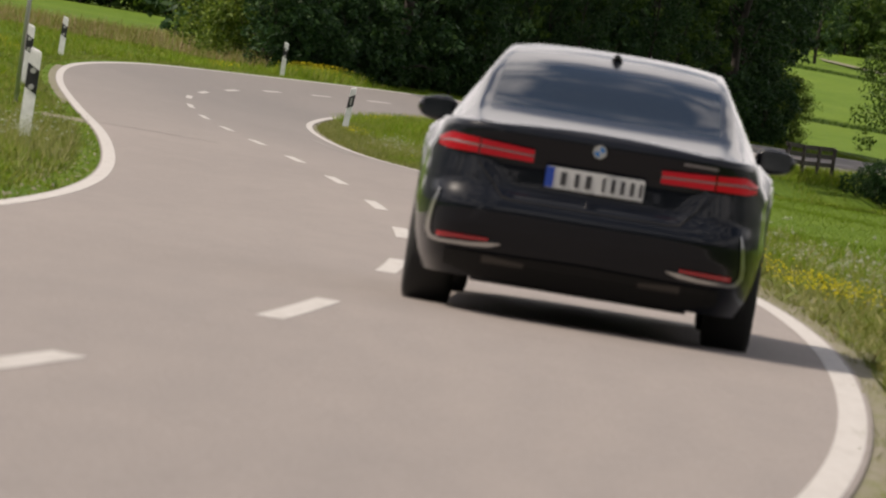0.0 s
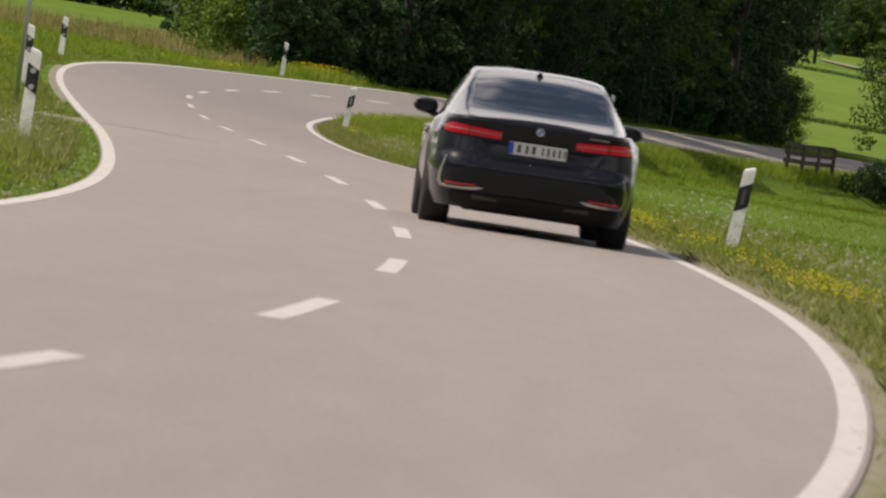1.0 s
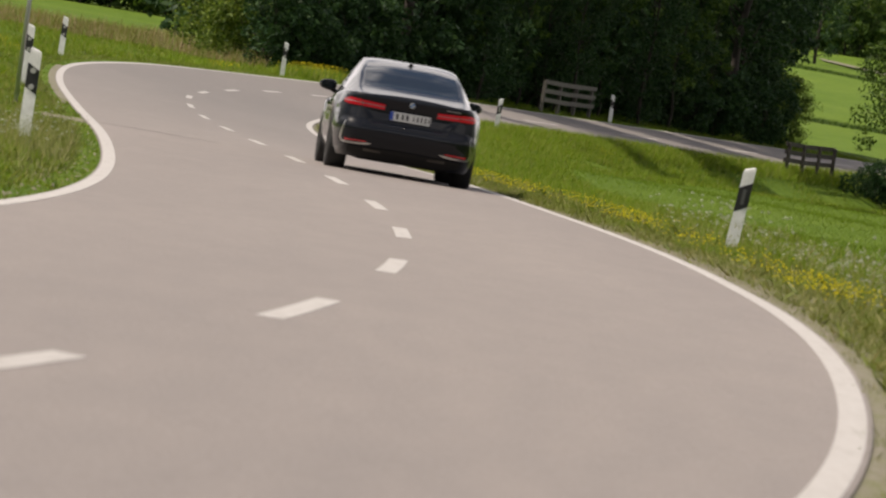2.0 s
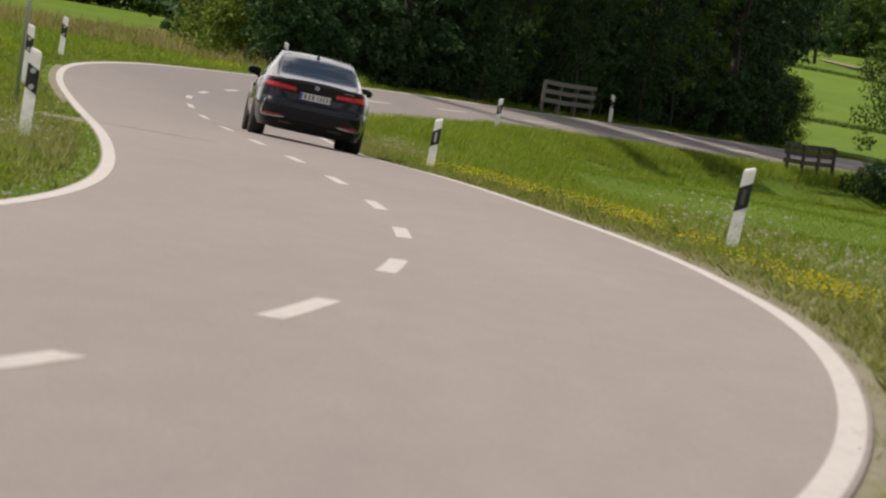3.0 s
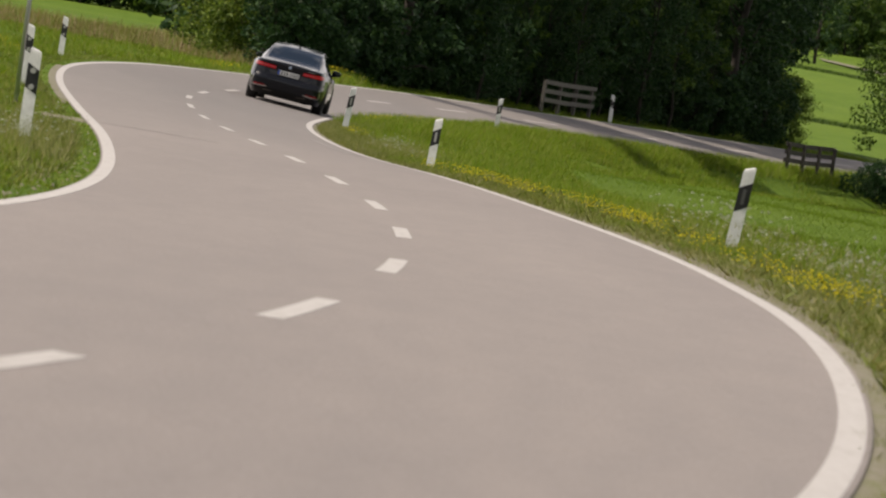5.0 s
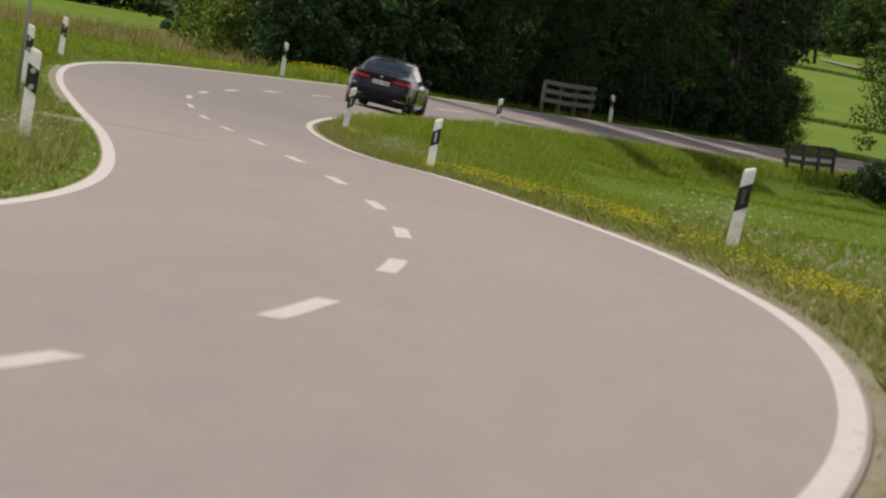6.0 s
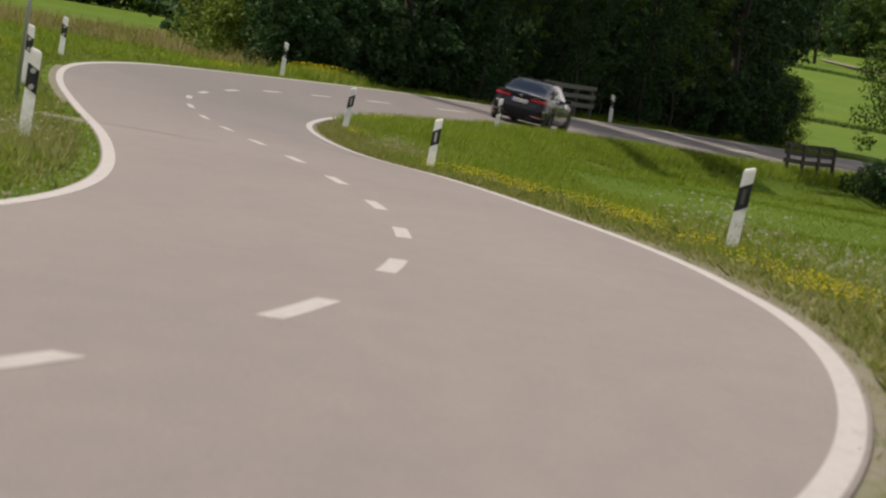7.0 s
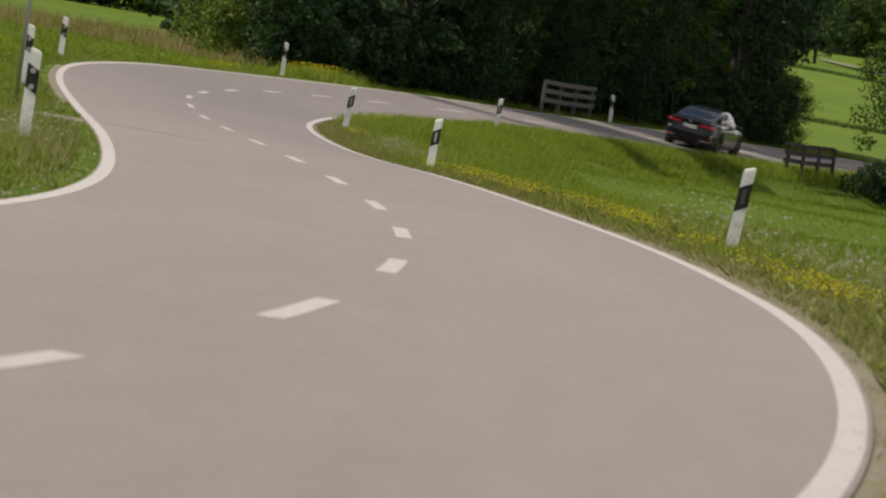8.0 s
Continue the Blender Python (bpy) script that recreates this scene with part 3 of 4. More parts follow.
    for k in range(26):
        plant(hedge, -36 + k * 1.5 + rnd.uniform(-0.5, 0.5), 412 + rnd.uniform(0, 4), rnd.uniform(0, 360), rnd.uniform(0.8, 1.2))
    for k in range(16):
        plant(far[rnd.randrange(3)], -34 + k * 2.3 + rnd.uniform(-1, 1), 418 + rnd.uniform(0, 25), rnd.uniform(0, 360), rnd.uniform(0.9, 1.2))
    # unseen woods added behind the camera, to darken what the car's rear reflects
    for row in range(4):
        for k in range(42):
            x, y = -85 + k * 4.2 + rnd.uniform(-1.5, 1.5) + row * 1.4, -46 - row * 7 + rnd.uniform(-3, 3)
            if abs(x + 19 + row * 2.2) > 5:
                plant(far[rnd.randrange(3)], x, y, rnd.uniform(0, 360), rnd.uniform(1.1, 1.5))
    # unseen woods added on both sides of the meadows, darkening the flanks' reflections
    for k in range(46):
        for x in (62, 70, -66, -74):
            plant(far[rnd.randrange(3)], x + rnd.uniform(-3, 3), -40 + k * 5.5 + rnd.uniform(-2, 2), rnd.uniform(0, 360), rnd.uniform(1.0, 1.4))
    for ob in big + shrubs + far + [hedge, bush, side, slender, high, fleck]:
        for o in (*ob.children_recursive, ob):
            bpy.data.objects.remove(o)


def blades(name, x, y, height, width, lean, mat, label, category, fine=False):
    """One sheet of single blades at the given places."""
    rnd = np.random.default_rng(len(x))
    n = len(x)
    z = ground_z(x, y)
    a = rnd.uniform(0, 6.283, n)
    h = height * rnd.uniform(0.5, 1.25, n)
    w = width * rnd.uniform(0.6, 1.3, n)
    la, ll = rnd.uniform(0, 6.283, n), h * lean * rnd.random(n)
    b = np.stack([x, y, z - 0.03], 1)
    u = np.stack([np.cos(a) * w, np.sin(a) * w, np.zeros(n)], 1)
    mid = b + np.stack([np.cos(la) * ll * 0.35, np.sin(la) * ll * 0.35, h * 0.6], 1)
    tip = b + np.stack([np.cos(la) * ll, np.sin(la) * ll, h], 1)
    corners = [b - u, b + u, mid + u * 0.7, tip, mid - u * 0.7] if fine else [b - u, b + u, tip]
    v = np.stack(corners, 1).reshape(-1, 3)
    f = np.arange(len(v)).reshape(n, -1)
    face = np.stack([-np.sin(a), np.cos(a), np.zeros(n)], 1) * np.where(np.sin(a) > 0, 1, -1)[:, None]
    nr = face * 0.55 + np.array([0, 0, 1.0]) + rnd.normal(size=(n, 3)) * 0.15
    nr /= np.linalg.norm(nr, axis=1)[:, None]
    tagged(new(name, raw_mesh(name, v, f, mat, np.repeat(nr, len(v) // n, axis=0))), label, category, kind="stuff")


def along(rnd, n, y0, y1, o0, o1, power=1.0):
    """Places in a band beside the road, denser towards o0 for a power above 1."""
    y = rnd.uniform(y0, y1, n)
    o = o0 + (o1 - o0) * rnd.random(n) ** power
    return road_x(y) + o, y


def build_grass():
    rnd = np.random.default_rng(5)
    bands = [(105000, 22, 100, 3.10, 7.6, 0.19, 0.0040), (150000, 100, 212, 3.15, 8.5, 0.16, 0.009), (70000, 205, 285, 2.95, 9.5, 0.17, 0.013),
             (62000, 45, 130, -2.70, -8.0, 0.17, 0.007), (140000, 130, 290, -2.72, -15.0, 0.17, 0.013)]
    for n, y0, y1, o0, o1, hgt, wide in bands:
        x, y = along(rnd, n, y0, y1, o0, o1, 1.25)
        clear = ~((y > 113) & (y < 151) & (x - road_x(y) > -2.86 + 0.1 * np.sin(y)) & (o0 < 0)) & ~((y > 93.6) & (y < 98.8) & (x - road_x(y) > -3.3) & (o0 < 0))
        x, y = x[clear], y[clear]
        # taller and shorter patches
        hh = hgt * (0.75 + 0.45 * np.sin(x * 1.7 + y * 0.45) * np.sin(y * 0.23 + 1.0) + 0.15 * np.sin(y * 1.9))
        o = np.abs(x - road_x(y))
        hh = hh * np.clip(0.35 + 0.65 * (o - 2.9) / 0.9, 0.3, 1.0)
        blades("verge_grass", x, y, np.maximum(hh, 0.05), wide, 1.1, BLADE, "uncut green and straw-coloured verge grass beside the asphalt", "grass", y1 <= 130)
    # low worn growth between the gravel and the uncut grass
    x, y = along(rnd, 90000, 22, 110, 2.68, 3.75, 1.1)
    hh = np.clip(0.05 + 0.13 * (x - road_x(y) - 2.7), 0.04, 0.17) * (0.8 + 0.4 * np.sin(y * 1.3 + 2 * np.sin(x * 5)))
    hh = hh + 0.05 * (x - road_x(y) < 2.84)
    blades("worn_grass", x, y, hh, 0.0024, 1.2, BLADE_WORN, "low worn olive and straw-coloured growth beside the gravel", "grass", True)
    x, y = along(rnd, 45000, 100, 215, 2.72, 3.9, 1.1)
    blades("worn_grass", x, y, np.clip(0.05 + 0.11 * (x - road_x(y) - 2.7), 0.04, 0.15) + 0.05 * (x - road_x(y) < 2.84), 0.0065, 1.2, BLADE_WORN, "low worn olive and straw-coloured growth beside the gravel", "grass")
    x, y = along(rnd, 30000, 45, 215, -2.95, -4.2, 1.3)
    keep = (y < 93.4) | (y > 98.9) | (x - road_x(y) < -3.4)
    blades("worn_grass", x[keep], y[keep], 0.08, 0.006, 1.2, BLADE_WORN, "low worn olive growth along the asphalt", "grass")
    x, y = along(rnd, 34000, 172, 244, 2.85, 5.4, 1.0)
    blades("verge_grass", x, y, 0.24, 0.010, 1.4, BLADE, "tall uncut grass on the crest inside the bend", "grass")
    x, y = along(rnd, 26000, 212, 266, 2.78, 4.3, 0.9)
    blades("verge_grass", x, y, 0.30, 0.011, 1.0, BLADE, "tall uncut grass along the top of the bank", "grass")
    x, y = along(rnd, 12000, 22, 110, 2.70, 3.1, 0.6)
    blades("shoulder_grass", x, y, 0.05, 0.004, 0.7, BLADE_WORN, "short sparse grass creeping onto the gravel shoulder", "grass")
    x, y = along(rnd, 30000, 22, 78, 2.9, 5.2, 1.2)
    blades("straw_grass", x, y, 0.12, 0.0028, 1.3, BLADE_STRAW, "dry straw-coloured grass along the gravel edge", "grass", True)
    x, y = along(rnd, 8000, 56, 125, -2.9, -6.0, 1.2)
    keep = (y < 93.4) | (y > 98.9) | (x - road_x(y) < -3.4)
    blades("straw_grass", x[keep], y[keep], 0.17, 0.0045, 1.0, BLADE_STRAW, "dry straw-coloured grass among the green verge", "grass")
    # thin tufts that creep over the gravel, in loose clusters
    for side, y0, y1, clusters in ((1, 24, 100, 420), (1, 100, 240, 700), (-1, 40, 240, 500)):
        cy, co = rnd.uniform(y0, y1, clusters), 2.80 + 0.45 * rnd.random(clusters) ** 0.6
        cy, co = np.repeat(cy, 45), np.repeat(co, 45)
        y = cy + rnd.normal(size=len(cy)) * 0.22
        x = road_x(y) + side * np.maximum(co + rnd.normal(size=len(cy)) * 0.05, 2.76)
        keep = ~((((y > 93.4) & (y < 98.9)) | ((y > 108) & (y < 154))) & (side < 0))
        x, y = x[keep], y[keep]
        blades("edge_tufts", x, y, 0.07 if side > 0 else 0.06, 0.005, 1.3, BLADE_STRAW if side > 0 else BLADE, "thin grass tufts creeping over the gravel edge", "grass")
    x, y = along(rnd, 30000, 128, 206, 2.78, 3.4, 0.8)
    blades("edge_tufts", x, y, 0.10, 0.008, 1.2, BLADE_STRAW, "thin grass tufts creeping over the gravel edge", "grass")
    x, y = along(rnd, 260000, 60, 262, 6.0, 19.0, 1.0)
    blades("meadow_grass", x, y, 0.06, 0.012, 1.1, BLADE_FIELD, "short bright green mown meadow grass", "grass")
    # rank growth in two ditches across the far meadow
    for x0, x1, y0, y1 in ((15, 34, 440, 434), (22, 36, 586, 566)):
        k = rnd.random(5000)
        blades("ditch_growth", x0 + (x1 - x0) * k, y0 + (y1 - y0) * k + rnd.normal(size=5000) * 0.7, 0.32, 0.03, 0.6, LEAF_LIGHT, "dark rank growth along a meadow ditch", "grass")
    x, y = rnd.uniform(-26, -6.4, 60000), 229 + 49 * rnd.random(60000) ** 1.2
    hh = 0.44 * (0.6 + 0.5 * np.sin(x * 0.9 + 1.3 * np.sin(y * 0.2)) * np.sin(y * 0.37 + x * 0.4) + 0.35 * rnd.random(len(x)))
    blades("dry_grass", x, y, np.maximum(hh, 0.06), 0.010, 0.8, BLADE_DRY, "tall dry brownish grass and dock beyond the road", "grass")
    x, y = rnd.uniform(-24, -6, 420), rnd.uniform(234, 262, 420)
    blades("dock_stems", np.repeat(x, 6) + rnd.normal(size=2520) * 0.05, np.repeat(y, 6) + rnd.normal(size=2520) * 0.05, 0.62, 0.018, 0.25, BLADE_DRY, "brown dock stems standing above the dry grass", "grass")


def heads(name, c, per, size, mat, label, seed, flat=0.5, round_=1.1):
    rnd = np.random.default_rng(seed)
    q, f = leaves_mesh(rnd, c, np.full(len(c), size * round_), per, size, flat)
    tagged(new(name, raw_mesh(name, q, f, mat)), label, "flowers", kind="stuff")


def patches(seed, spots, per, long, wide, hgt):
    """Points in loose patches along the verge: spots are distance, side offset and amount."""
    rnd = np.random.default_rng(seed)
    out = []
    for y, o, amount in spots:
        k = int(per * amount)
        yy = y + rnd.normal(size=k) * long
        xx = road_x(yy) + math.copysign(1, o) * np.maximum(np.abs(o + rnd.normal(size=k) * wide), 3.0)
        out.append(np.stack([xx, yy, ground_z(xx, yy) + hgt * rnd.uniform(0.45, 1.15, k)], 1))
    return np.concatenate(out)


def build_flowers():
    spots = [(53.7, 3.34, 0.7), (56.4, 3.41, 1.9), (58.3, 3.3, 1.8), (60.1, 3.25, 1.1), (62.9, 3.25, 0.4), (65.2, 3.25, 0.6), (68.5, 3.25, 0.3), (72.2, 3.25, 1.0), (74.9, 3.25, 0.4), (81.4, 3.43, 1.3), (83.7, 3.5, 1.8), (86.0, 3.49, 1.6), (89.7, 3.47, 1.0), (93.4, 3.55, 1.0), (96.2, 3.36, 0.7), (98.1, 3.25, 1.6), (101.8, 3.25, 1.4), (104.5, 3.25, 1.1), (108.2, 3.25, 1.4),
             (112.9, 3.25, 0.6), (117.5, 3.29, 0.7), (152, 3.6, 0.8), (156, 3.5, 0.7), (180, 3.4, 1.4), (186, 3.3, 1.5), (196, 3.2, 1.6), (202, 3.2, 0.8), (208, -3.9, 1.6), (212, -4.1, 1.2), (222, -4.2, 1.3), (118, -4.1, 0.8), (128, -4.2, 0.8), (160, -4.1, 0.6), (166, -5.0, 0.8), (172, -5.2, 0.8), (228, 4.4, 0.8), (236, 5.0, 0.5)]
    heads("yellow_flowers", patches(7, spots, 58, 0.7, 0.13, 0.19), 9, 0.008, YELLOW, "patches of small yellow wildflowers in the verge grass", 7)
    heads("yellow_flowers", patches(17, [(222, -4.0, 0.9), (224, -4.0, 1.2), (226, -4.1, 1.2)], 200, 1.1, 0.25, 0.42), 5, 0.013, YELLOW, "tall clump of yellow flowers at the wood's edge", 17)
    c = patches(18, [(222, -4.0, 1.0), (224, -4.0, 1.2), (226.5, -4.1, 1.0)], 1500, 1.5, 0.3, 0.0)
    blades("tall_herbs", c[:, 0], c[:, 1], 0.38, 0.012, 0.8, BLADE, "tall light green herbs at the wood's edge", "grass")
    pale = [(50, 3.6, 0.8), (54, 3.7, 1.0), (58, 3.8, 1.0), (62, 3.9, 1.0), (66, 4.0, 1.0), (70, 4.1, 0.8), (80, 4.2, 1.2), (84, 4.35, 1.4), (88, 4.4, 0.6), (70, -3.6, 1.5), (74, -3.5, 3.0), (79, -3.6, 2.5), (84, -3.4, 2.0), (66, -3.9, 1.2),
            (133, 3.8, 1.5), (137, 3.8, 3.0), (140, 3.9, 3.0), (143, 4.1, 2.0)]
    heads("white_flowers", patches(8, pale, 13, 1.4, 0.26, 0.28), 12, 0.009, WHITE, "pale umbel flowers and seed heads standing in the verge grass", 8, 0.45, 2.2)
    c = patches(9, pale, 200, 2.0, 0.40, 0.0)
    tall = patches(10, [(80, 4.2, 1.2), (83, 4.35, 1.4), (86, 4.4, 1.0), (72, 4.0, 0.8), (64, 3.9, 0.8), (57, 3.8, 1.0)], 18, 1.3, 0.22, 0.46)
    heads("tall_umbels", tall, 14, 0.011, WHITE, "tall pale umbel plants above the verge grass", 10, 0.6, 2.6)
    blades("seed_stems", tall[:, 0], tall[:, 1], 0.5, 0.005, 0.25, BLADE, "stems of tall umbel plants in the verge", "grass")
    feathers = patches(12, [(52, 3.7, 1.0), (56, 3.8, 1.2), (60, 3.9, 1.2), (64, 4.0, 1.2), (68, 4.1, 1.2), (72, 4.2, 1.2), (76, 4.2, 0.8), (79, 4.1, 0.8)], 36, 1.5, 0.35, 0.34)
    heads("feather_grass", feathers, 9, 0.010, FEATHER, "pale feathery grass heads swaying in the verge", 12, 2.6, 1.5)
    blades("seed_stems", c[:, 0], c[:, 1], 0.30, 0.0035, 1.0, BLADE_STRAW, "pale feathery grass seed stems in the verge", "grass")


def build_stones():
    """Loose stones on the gravel edge."""
    rnd = np.random.default_rng(3)
    n = 16000
    y = rnd.uniform(22, 130, n)
    side = np.where(rnd.random(n) < 0.96, 1, -1)
    o = side * rnd.uniform(2.72, 3.35, n)
    x = road_x(y) + o
    z = road_z(y) + road_b(y) * o - 0.02
    r = rnd.uniform(0.006, 0.022, n)[:, None]
    c = np.stack([x, y, z], 1)
    corners = np.array([(1, 0, 0), (0, 1, 0), (-1, 0, 0), (0, -1, 0), (0, 0, 0.8)])
    v = (c[:, None] + corners * r[:, None] * rnd.uniform(0.6, 1.3, (n, 5, 1))).reshape(-1, 3)
    f = (np.arange(n)[:, None, None] * 5 + np.array([(0, 1, 4), (1, 2, 4), (2, 3, 4), (3, 0, 4)])).reshape(-1, 3)
    tagged(new("loose_stones", raw_mesh("loose_stones", v, f, GRAVEL)), "loose grey stones on the gravel shoulder", "stones", kind="stuff")


def build_hill_path():
    verts, faces = [], []
    for k in range(15):
        x = 29.3 + k * 1.3
        y = 634 - k * 7.0
        for dy in (-8, 8):
            verts.append((x, y + dy, float(ground_z(x, y + dy)) + 0.06))
    for k in range(14):
        faces.append((2 * k, 2 * k + 2, 2 * k + 3, 2 * k + 1))
    tagged(mesh_object("gravel_track", verts, faces, GRAVEL), "pale gravel farm track across the distant meadow", "track", kind="structure")


# ---- the car: local y runs forward from the rear axle, z up from the ground ----
REAR_T = [0.0, 0.12, 0.22, 0.34, 0.46, 0.53, 0.60, 0.80, 0.90, 0.96, 1.0]
REAR_Y = [-0.94, -1.03, -1.085, -1.125, -1.135, -1.115, -1.075, -1.055, -1.065, -1.085, -1.075]
WIDE_T = [0.0, 0.10, 0.25, 0.45, 0.65, 0.85, 1.0]
WIDE_W = [0.850, 0.885, 0.912, 0.930, 0.922, 0.895, 0.850]
SILL = 0.20


def shoulder_z(y):
    return np.interp(y, [-1.2, -1.0, -0.4, 0.6, 2.0, 2.9, 3.5, 3.85, 4.0], [1.005, 1.005, 1.01, 0.99, 0.96, 0.90, 0.80, 0.70, 0.62])


def contour(t, q):
    """Point of the body's plan outline at level t and angle q (0 at the right-hand side, growing forward)."""
    w = np.interp(t, WIDE_T, WIDE_W)
    rear, front = np.interp(t, REAR_T, REAR_Y), np.interp(t, [0, 0.3, 0.6, 1.0], [3.82, 3.94, 3.92, 3.62])
    mid = 1.45
    c, s = math.cos(q), math.sin(q)
    n = 8.0 if s < 0 else 4.2
    half = (mid - rear) if s < 0 else (front - mid)
    return w * math.copysign(abs(c) ** (2 / n), c), mid + half * math.copysign(abs(s) ** (2 / n), s)


def arch_z(y, x):
    """Lower edge of the body side: the sill, rising over the wheels."""
    z = SILL
    for yw in (0.0, 2.995):
        d = 0.385 ** 2 - (y - yw) ** 2
        if d > 0:
            z = max(z, 0.35 + math.sqrt(d))
    return z


def dent(x, z):
    """How far the boot lid is pressed in round the number plate."""
    a = abs(x)
    hw = np.interp(z, [0.63, 0.83], [0.47, 0.63])
    return 0.024 * float(smooth((hw - a) / 0.08) * smooth((z - 0.628) / 0.07) * (1 - smooth((z - 0.80) / 0.12)))


def rear_y(x, z):
    """The body's rear surface at side x and height z."""
    t = (z - SILL) / (1.005 - SILL)
    w, rear = float(np.interp(t, WIDE_T, WIDE_W)), float(np.interp(t, REAR_T, REAR_Y))
    k = min(abs(x) / w, 0.9999)
    return 1.45 - (1.45 - rear) * (1 - k ** 8.0) ** (1 / 8.0) + dent(x, z)


def rear_patch(name, x0, x1, lo, hi, mat, parent, label="", out=0.008, depth=0.03, nx=14, nz=3):
    """A panel that lies on the rear surface, between two height lines lo(x) and hi(x)."""
    bm = bmesh.new()
    front, back = [], []
    for i in range(nx + 1):
        x = x0 + (x1 - x0) * i / nx
        a, b = lo(x), hi(x)
        fr, bk = [], []
        for j in range(nz + 1):
            z = a + (b - a) * j / nz
            y = rear_y(x, z)
            fr.append(bm.verts.new((x, y - out, z))), bk.append(bm.verts.new((x, y + depth, z)))
        front.append(fr), back.append(bk)
    for i in range(nx):
        for j in range(nz):
            bm.faces.new((front[i][j], front[i + 1][j], front[i + 1][j + 1], front[i][j + 1]))
        for j in (0, nz):
            bm.faces.new((front[i][j], front[i + 1][j], back[i + 1][j], back[i][j]))
    for i in (0, nx):
        for j in range(nz):
            bm.faces.new((front[i][j], front[i][j + 1], back[i][j + 1], back[i][j]))
    return part(name, bm, mat, parent, label)


def rear_band(name, side, pts, half, mat, parent, label=""):
    """A raised ribbon along a line of (side, height) points on the rear surface."""
    bm = bmesh.new()
    rows = []
    at = np.linspace(0, len(pts) - 1, 8 * len(pts))
    half = np.interp(at, range(len(pts)), half)
    pts = [(float(np.interp(a, range(len(pts)), [q[0] for q in pts])), float(np.interp(a, range(len(pts)), [q[1] for q in pts]))) for a in at]
    for i, ((x, z), h) in enumerate(zip(pts, half)):
        a, b = pts[max(i - 1, 0)], pts[min(i + 1, len(pts) - 1)]
        dx, dz = b[0] - a[0], b[1] - a[1]
        k = math.hypot(dx, dz)
        nx, nz = -dz / k, dx / k
        row = []
        for u, out in ((-1, -0.004), (-0.8, 0.014), (0.8, 0.014), (1, -0.004)):
            px, pz = x + nx * h * u, z + nz * h * u
            row.append(bm.verts.new((side * px, rear_y(px, pz) - out, pz)))
        rows.append(row)
    for u, v in zip(rows, rows[1:]):
        for k in range(3):
            bm.faces.new((u[k], u[k + 1], v[k + 1], v[k]))
    return part(name, bm, mat, parent, label)


def line(*pts):
    xs, zs = [p[0] for p in pts], [p[1] for p in pts]
    return lambda x: float(np.interp(abs(x), xs, zs))


def build_body(car):
    levels = [k / 36 for k in range(36)] + [0.985, 1.0]

    def quarter(n, side, end):
        """Angles from the flank to the middle of an end, evenly spread over the outline."""
        out = [math.asin((0.93 * k / side) ** (n / 2)) for k in range(side)]
        edge = (1 - 0.93 ** n) ** (1 / n)
        return out + [math.acos((edge * (1 - k / end)) ** (n / 2)) for k in range(end + 1)]
    back, fore = quarter(8.0, 26, 26), quarter(4.2, 26, 10)
    angles = fore + [math.pi - q for q in fore[-2::-1]] + [math.pi + q for q in back[1:]] + [2 * math.pi - q for q in back[-2:0:-1]]
    nq = len(angles)
    verts, faces = [], []
    for t in levels:
        for q in angles:
            x, y = contour(t, q)
            sh, lo = float(shoulder_z(y)), SILL
            if abs(x) > 0.62:
                lo = arch_z(y, x)
            crease = 0.012 * math.exp(-((t - 0.78) / 0.05) ** 2) if abs(x) > 0.5 and y > -0.7 else 0
            z = lo + (sh - lo) * t
            if abs(x) > 0.8:      # arches swell over the wheels
                crease += 0.028 * math.exp(-((min(abs(y), abs(y - 2.995))) / 0.45) ** 2) * (1 - t)
            verts.append((x + math.copysign(crease, x), y + (dent(x, z) if y < -0.8 else 0.0), z))
    for i in range(len(levels) - 1):
        for k in range(nq):
            a, b = i * nq + k, i * nq + (k + 1) % nq
            faces.append((a, b, b + nq, a + nq))
    # bonnet and boot lid close the top
    base = len(verts)
    rows = 8
    for r in range(1, rows + 1):
        f = r / rows
        for k in range(nq):
            x, y = contour(1.0, angles[k])
            y2 = y + (1.45 - y) * 0.10 * f if y > 1.45 else y + 0.06 * f
            verts.append((x * (1 - f * 0.98), y2, float(shoulder_z(y)) + 0.035 * (1 - (1 - f) ** 2)))
    for r in range(rows):
        u = (len(levels) - 1) * nq if r == 0 else base + (r - 1) * nq
        v = base + r * nq
        for k in range(nq):
            faces.append((u + k, u + (k + 1) % nq, v + (k + 1) % nq, v + k))
    body = mesh_object("body", verts, faces, CARPAINT, car, "glossy black-blue metallic bodywork", smooth=True)
    under = box(bmesh.new(), 0, 1.45, 0.25, 1.2, 4.5, 0.14, 0.03)
    part("underbody", under, MATTBLACK, body, "matt black underbody")
    for side in (-1, 1):
        for yw in (0.0, 2.995):
            part("wheel_housing", box(bmesh.new(), side * 0.70, yw, 0.52, 0.30, 0.8, 0.42, 0.05), MATTBLACK, body)
    return body


TOP_Y = [-0.98, -0.50, 0.05, 0.60, 1.1, 1.6, 2.05, 2.5, 2.95]
TOP_Z = [1.020, 1.105, 1.262, 1.402, 1.470, 1.492, 1.445, 1.265, 0.99]


